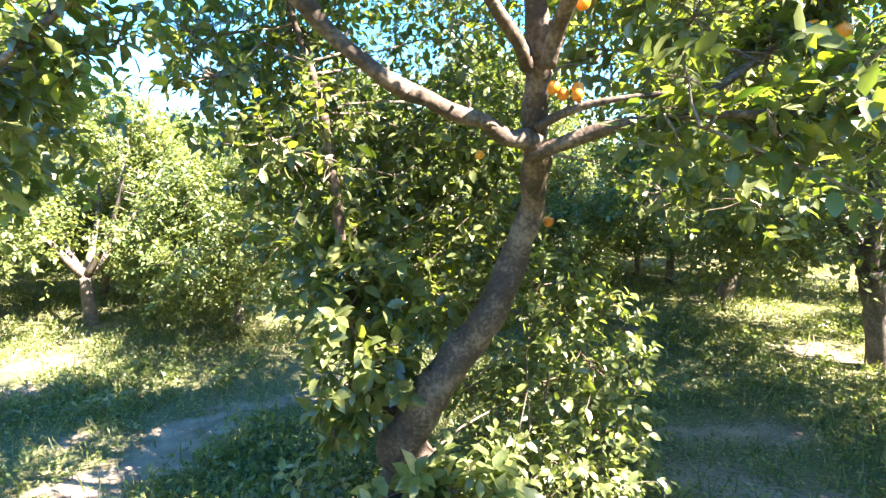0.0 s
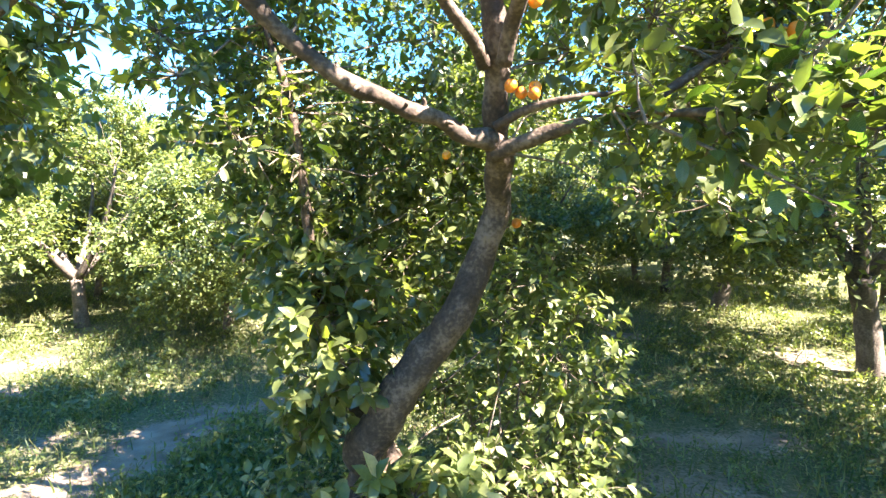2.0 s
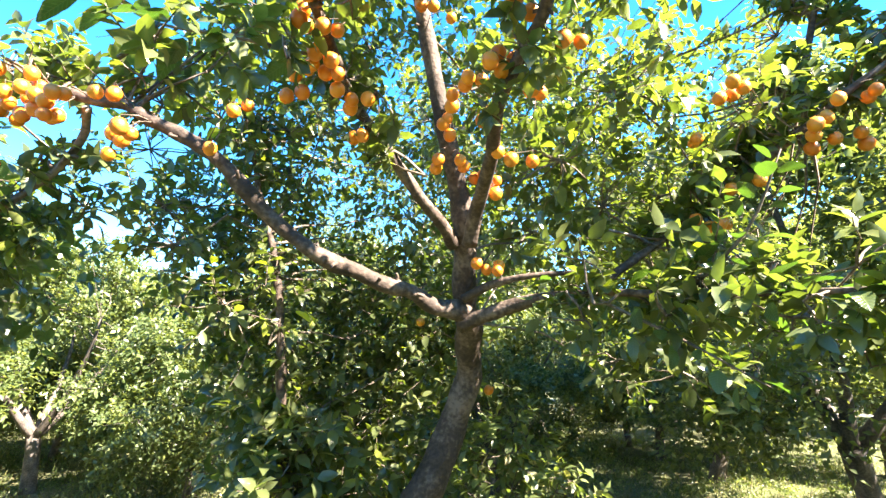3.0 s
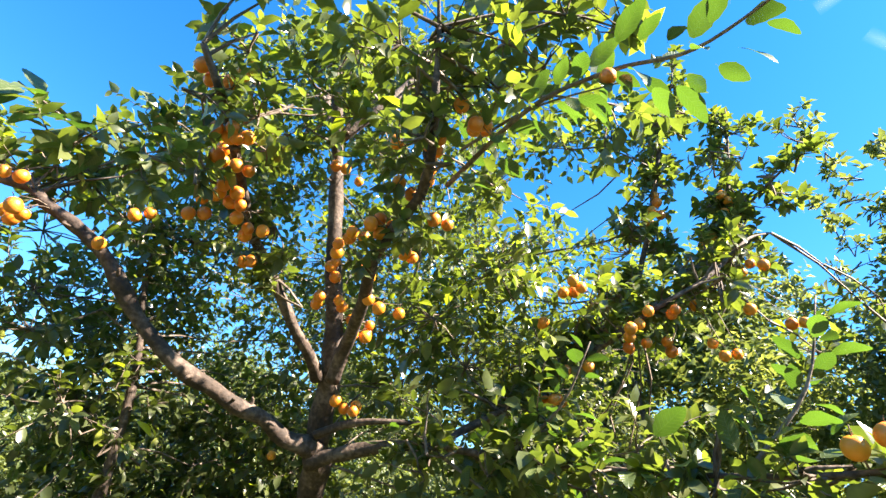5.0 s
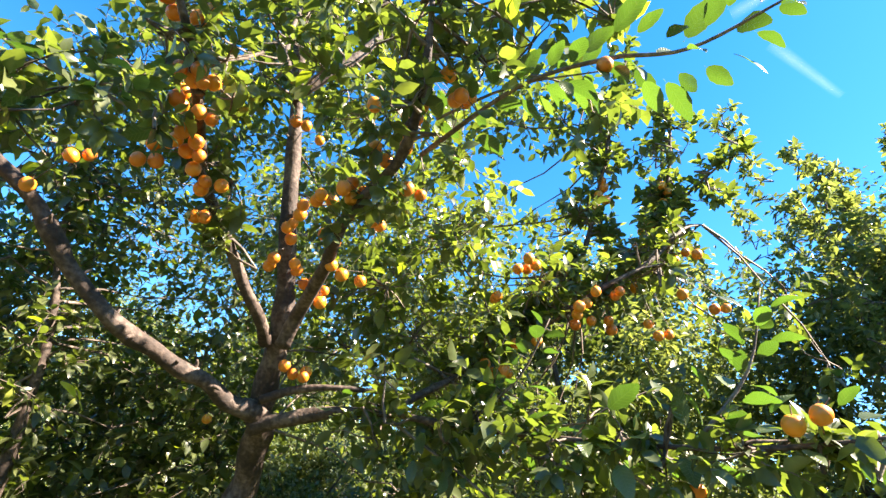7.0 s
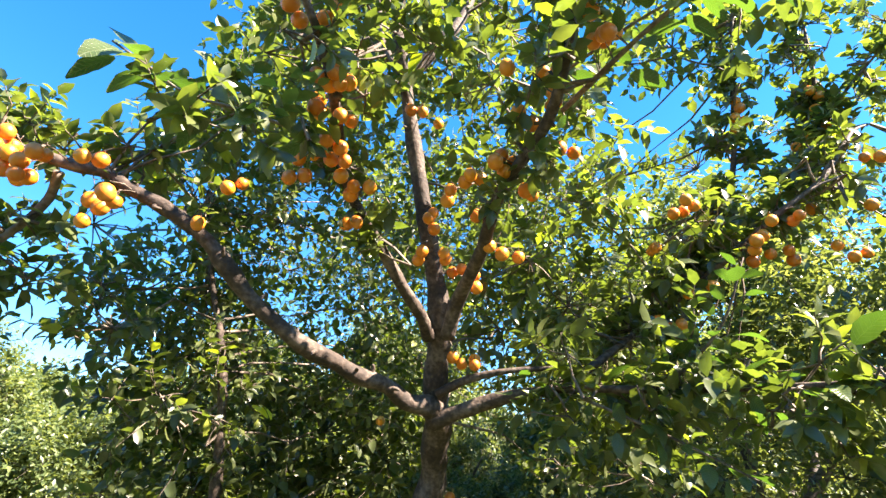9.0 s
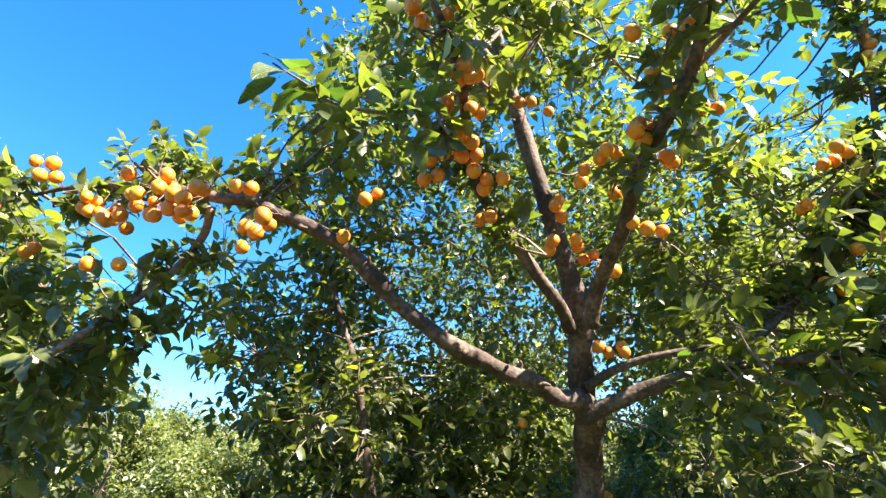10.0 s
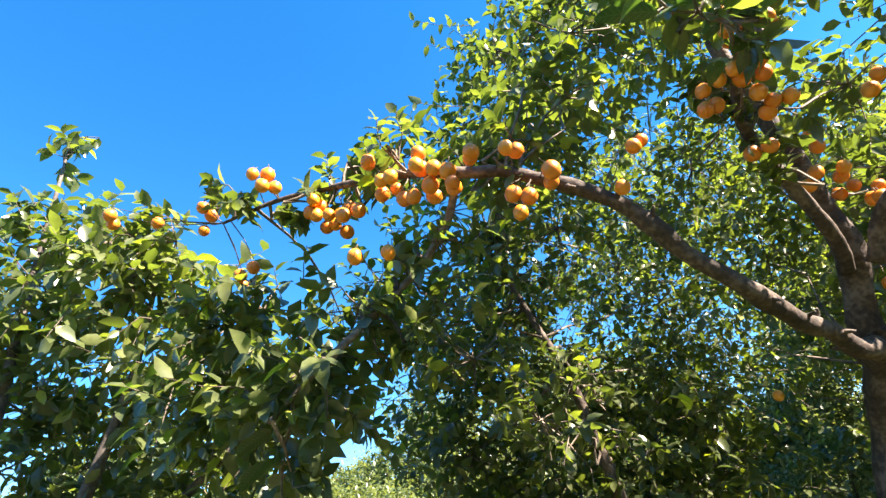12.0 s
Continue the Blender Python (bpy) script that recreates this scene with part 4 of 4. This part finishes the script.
PLUMS_A2 = [(-1.77, 1.493, 2.472), (-1.638, 1.531, 2.44), (-1.489, 1.57, 2.464), (-1.516, 1.583, 2.419), (-1.364, 1.615, 2.27), (-1.422, 1.654, 2.275), (-1.122, 1.445, 2.349), (-1.054, 1.485, 2.313), (-0.991, 1.424, 2.267), (-1.124, 1.474, 2.316), (-1.113, 1.547, 2.32), (-1.239, 1.455, 2.429), (-1.261, 1.452, 2.481), (-0.937, 1.332, 2.348), (-0.907, 1.323, 2.27), (-0.81, 1.278, 2.261), (-0.801, 1.288, 2.307), (-0.778, 1.353, 2.212), (-0.879, 1.303, 2.26), (-1.138, 1.469, 2.325), (-1.085, 1.539, 2.319), (-0.875, 1.379, 2.28), (-0.856, 1.348, 2.218)]
PLUMS_H = [(-0.912, 1.356, 2.073), (-0.993, 1.354, 2.076)]
PLUMS_F = [(1.11, 1.534, 2.024), (1.2, 1.544, 2.024), (1.149, 1.532, 1.999), (1.192, 1.468, 2.103), (1.256, 1.427, 2.119), (1.382, 1.306, 2.263), (1.404, 1.281, 2.306), (1.36, 1.331, 2.219), (1.437, 1.35, 2.221), (1.495, 1.259, 2.325), (1.627, 1.318, 2.398), (1.527, 1.362, 2.249), (1.695, 1.288, 2.211), (1.677, 1.316, 2.262), (1.108, 1.481, 2.27), (1.154, 1.344, 2.388), (1.19, 1.41, 2.383), (1.804, 1.222, 2.573), (1.798, 1.253, 2.398), (1.986, 1.27, 2.392)]
PLUMS_E = [(1.287, 0.568, 1.748), (1.321, 0.534, 1.77), (1.305, 0.827, 1.633)]
PLUMS_S = [(0.831, 0.527, 2.419), (0.574, 0.817, 2.52), (0.622, 0.834, 2.485), (0.657, 0.858, 2.516)]
PLUMS_U1 = [(1.625, 1.494, 3.017), (1.612, 1.506, 2.938), (1.63, 1.489, 2.978), (1.602, 1.515, 2.876)]
PLUMS_U2 = [(1.887, 1.356, 2.977), (1.872, 1.374, 2.92), (1.834, 1.419, 2.805), (1.807, 1.449, 2.779), (1.87, 1.377, 2.628), (1.842, 1.41, 2.611), (1.882, 1.362, 2.834), (1.873, 1.373, 3.015)]
PLUM_MESH = plum_mesh()


STALK = limb_mesh("stalk", [(0, 0, 0.017, 0.0012), (0.001, 0, 0.026, 0.001), (0.004, 0.001, 0.036, 0.0013)], TWIG, 5, 2, 0)


def hang_plum(x, y, z, rng):
    ob = new("plum", PLUM_MESH)
    new("stalk", STALK).parent = ob
    ob.parent = plum_tree
    k = rng.uniform(0.88, 1.1)
    ob.matrix_basis = pose(x, y, z, rng.uniform(-25, 25), rng.uniform(-25, 25), rng.uniform(0, 360)) @ Matrix.Diagonal((k, k, k * rng.uniform(0.98, 1.06), 1))


def build_plums():
    rng = np.random.default_rng(7)
    spots = []
    for x, y, z in PLUMS_D + PLUMS_U2 + PLUMS_U1 + PLUMS_C + PLUMS_B + PLUMS_A + PLUMS_A2 + PLUMS_H + PLUMS_F + PLUMS_E + PLUMS_S + [(0.25, 2.17, 1.74), (0.54, 2.21, 1.47)]:
        hang_plum(x, y, z, rng)
        spots.append((x, y, z + 0.032))
    # neighbours that crowd against them in clusters
    hung = np.array(spots) - (0, 0, 0.032)
    for x, y, z in PLUMS_A2 + PLUMS_A + PLUMS_B + PLUMS_F + PLUMS_D + PLUMS_C + PLUMS_U1 + PLUMS_U2:
        if rng.random() < 0.7:
            a, down = rng.uniform(0, 2 * math.pi), rng.uniform(-0.6, 0.3)
            c = math.sqrt(1 - down * down) * 0.043
            q = np.array((x + math.cos(a) * c, y + math.sin(a) * c, z + down * 0.043))
            if np.linalg.norm(hung - q, axis=1).min() > 0.036:
                hang_plum(q[0], q[1], q[2], rng)
                spots.append((q[0], q[1], q[2] + 0.032))
                hung = np.vstack([hung, q])
    # the fruit twigs that carry them
    lines = np.vstack([smooth_line(q, 8) for _, q, _ in BOUGHS])[:, :3]
    spots = np.array(spots)
    near = lines[((spots[:, None] - lines[None]) ** 2).sum(2).argmin(1)]
    far = np.linalg.norm(spots - near, axis=1) > 0.03
    me = twig_mesh("brushwood", near[far], spots[far], np.full(far.sum(), 0.0022), TWIG)
    tagged(part("brushwood", me, plum_tree), kind="stuff")


build_plums()


# ---- thin cloud streaks ----
def cloud_streak(a, b, wide):
    """A faint ribbon of vapour high over the orchard."""
    m, n, l = material("vapour")
    clear = n.new("ShaderNodeBsdfTransparent")
    white = n.new("ShaderNodeBsdfTranslucent")
    white.inputs["Color"].default_value = (0.9, 0.9, 0.9, 1)
    at = n.new("ShaderNodeAttribute")
    at.attribute_name = "thick"
    wisp = noise_node(n, l, 0.02, 5)
    k = n.new("ShaderNodeMath")
    k.operation = "MULTIPLY"
    l.new(at.outputs["Fac"], k.inputs[0])
    l.new(wisp.outputs[0], k.inputs[1])
    mix = n.new("ShaderNodeMixShader")
    l.new(k.outputs[0], mix.inputs[0])
    l.new(clear.outputs[0], mix.inputs[1])
    l.new(white.outputs[0], mix.inputs[2])
    l.new(mix.outputs[0], n["Material Output"].inputs["Surface"])
    a, b = np.array(a, float), np.array(b, float)
    side = unit(np.cross(b - a, (a + b) / 2)) * wide
    verts, thick = [], []
    for i in range(25):
        t = i / 24
        for j in range(-3, 4):
            verts.append(a + (b - a) * t + side * j / 3 * (1 - 0.4 * t))
            thick.append(max(0, 1 - abs(j) / 3) * math.sin(math.pi * min(1, t * 0.9 + 0.05)) ** 0.6 * 0.075)
    f = [(i * 7 + j, i * 7 + j + 1, i * 7 + j + 8, i * 7 + j + 7) for i in range(24) for j in range(6)]
    me = mesh_of("cloud_streak", verts, f, m)
    me.attributes.new("thick", "FLOAT", "POINT").data.foreach_set("value", np.array(thick, np.float32))
    ob = tagged(new("cloud_streak", me), "faint white vapour streak in the blue sky", "cloud", kind="structure")
    ob.visible_shadow = False


cloud_streak((443.0, 278.0, 608.0), (474.0, 196.0, 614.0), 10)
cloud_streak((492.0, 268.0, 574.0), (570.0, 248.0, 508.0), 9)
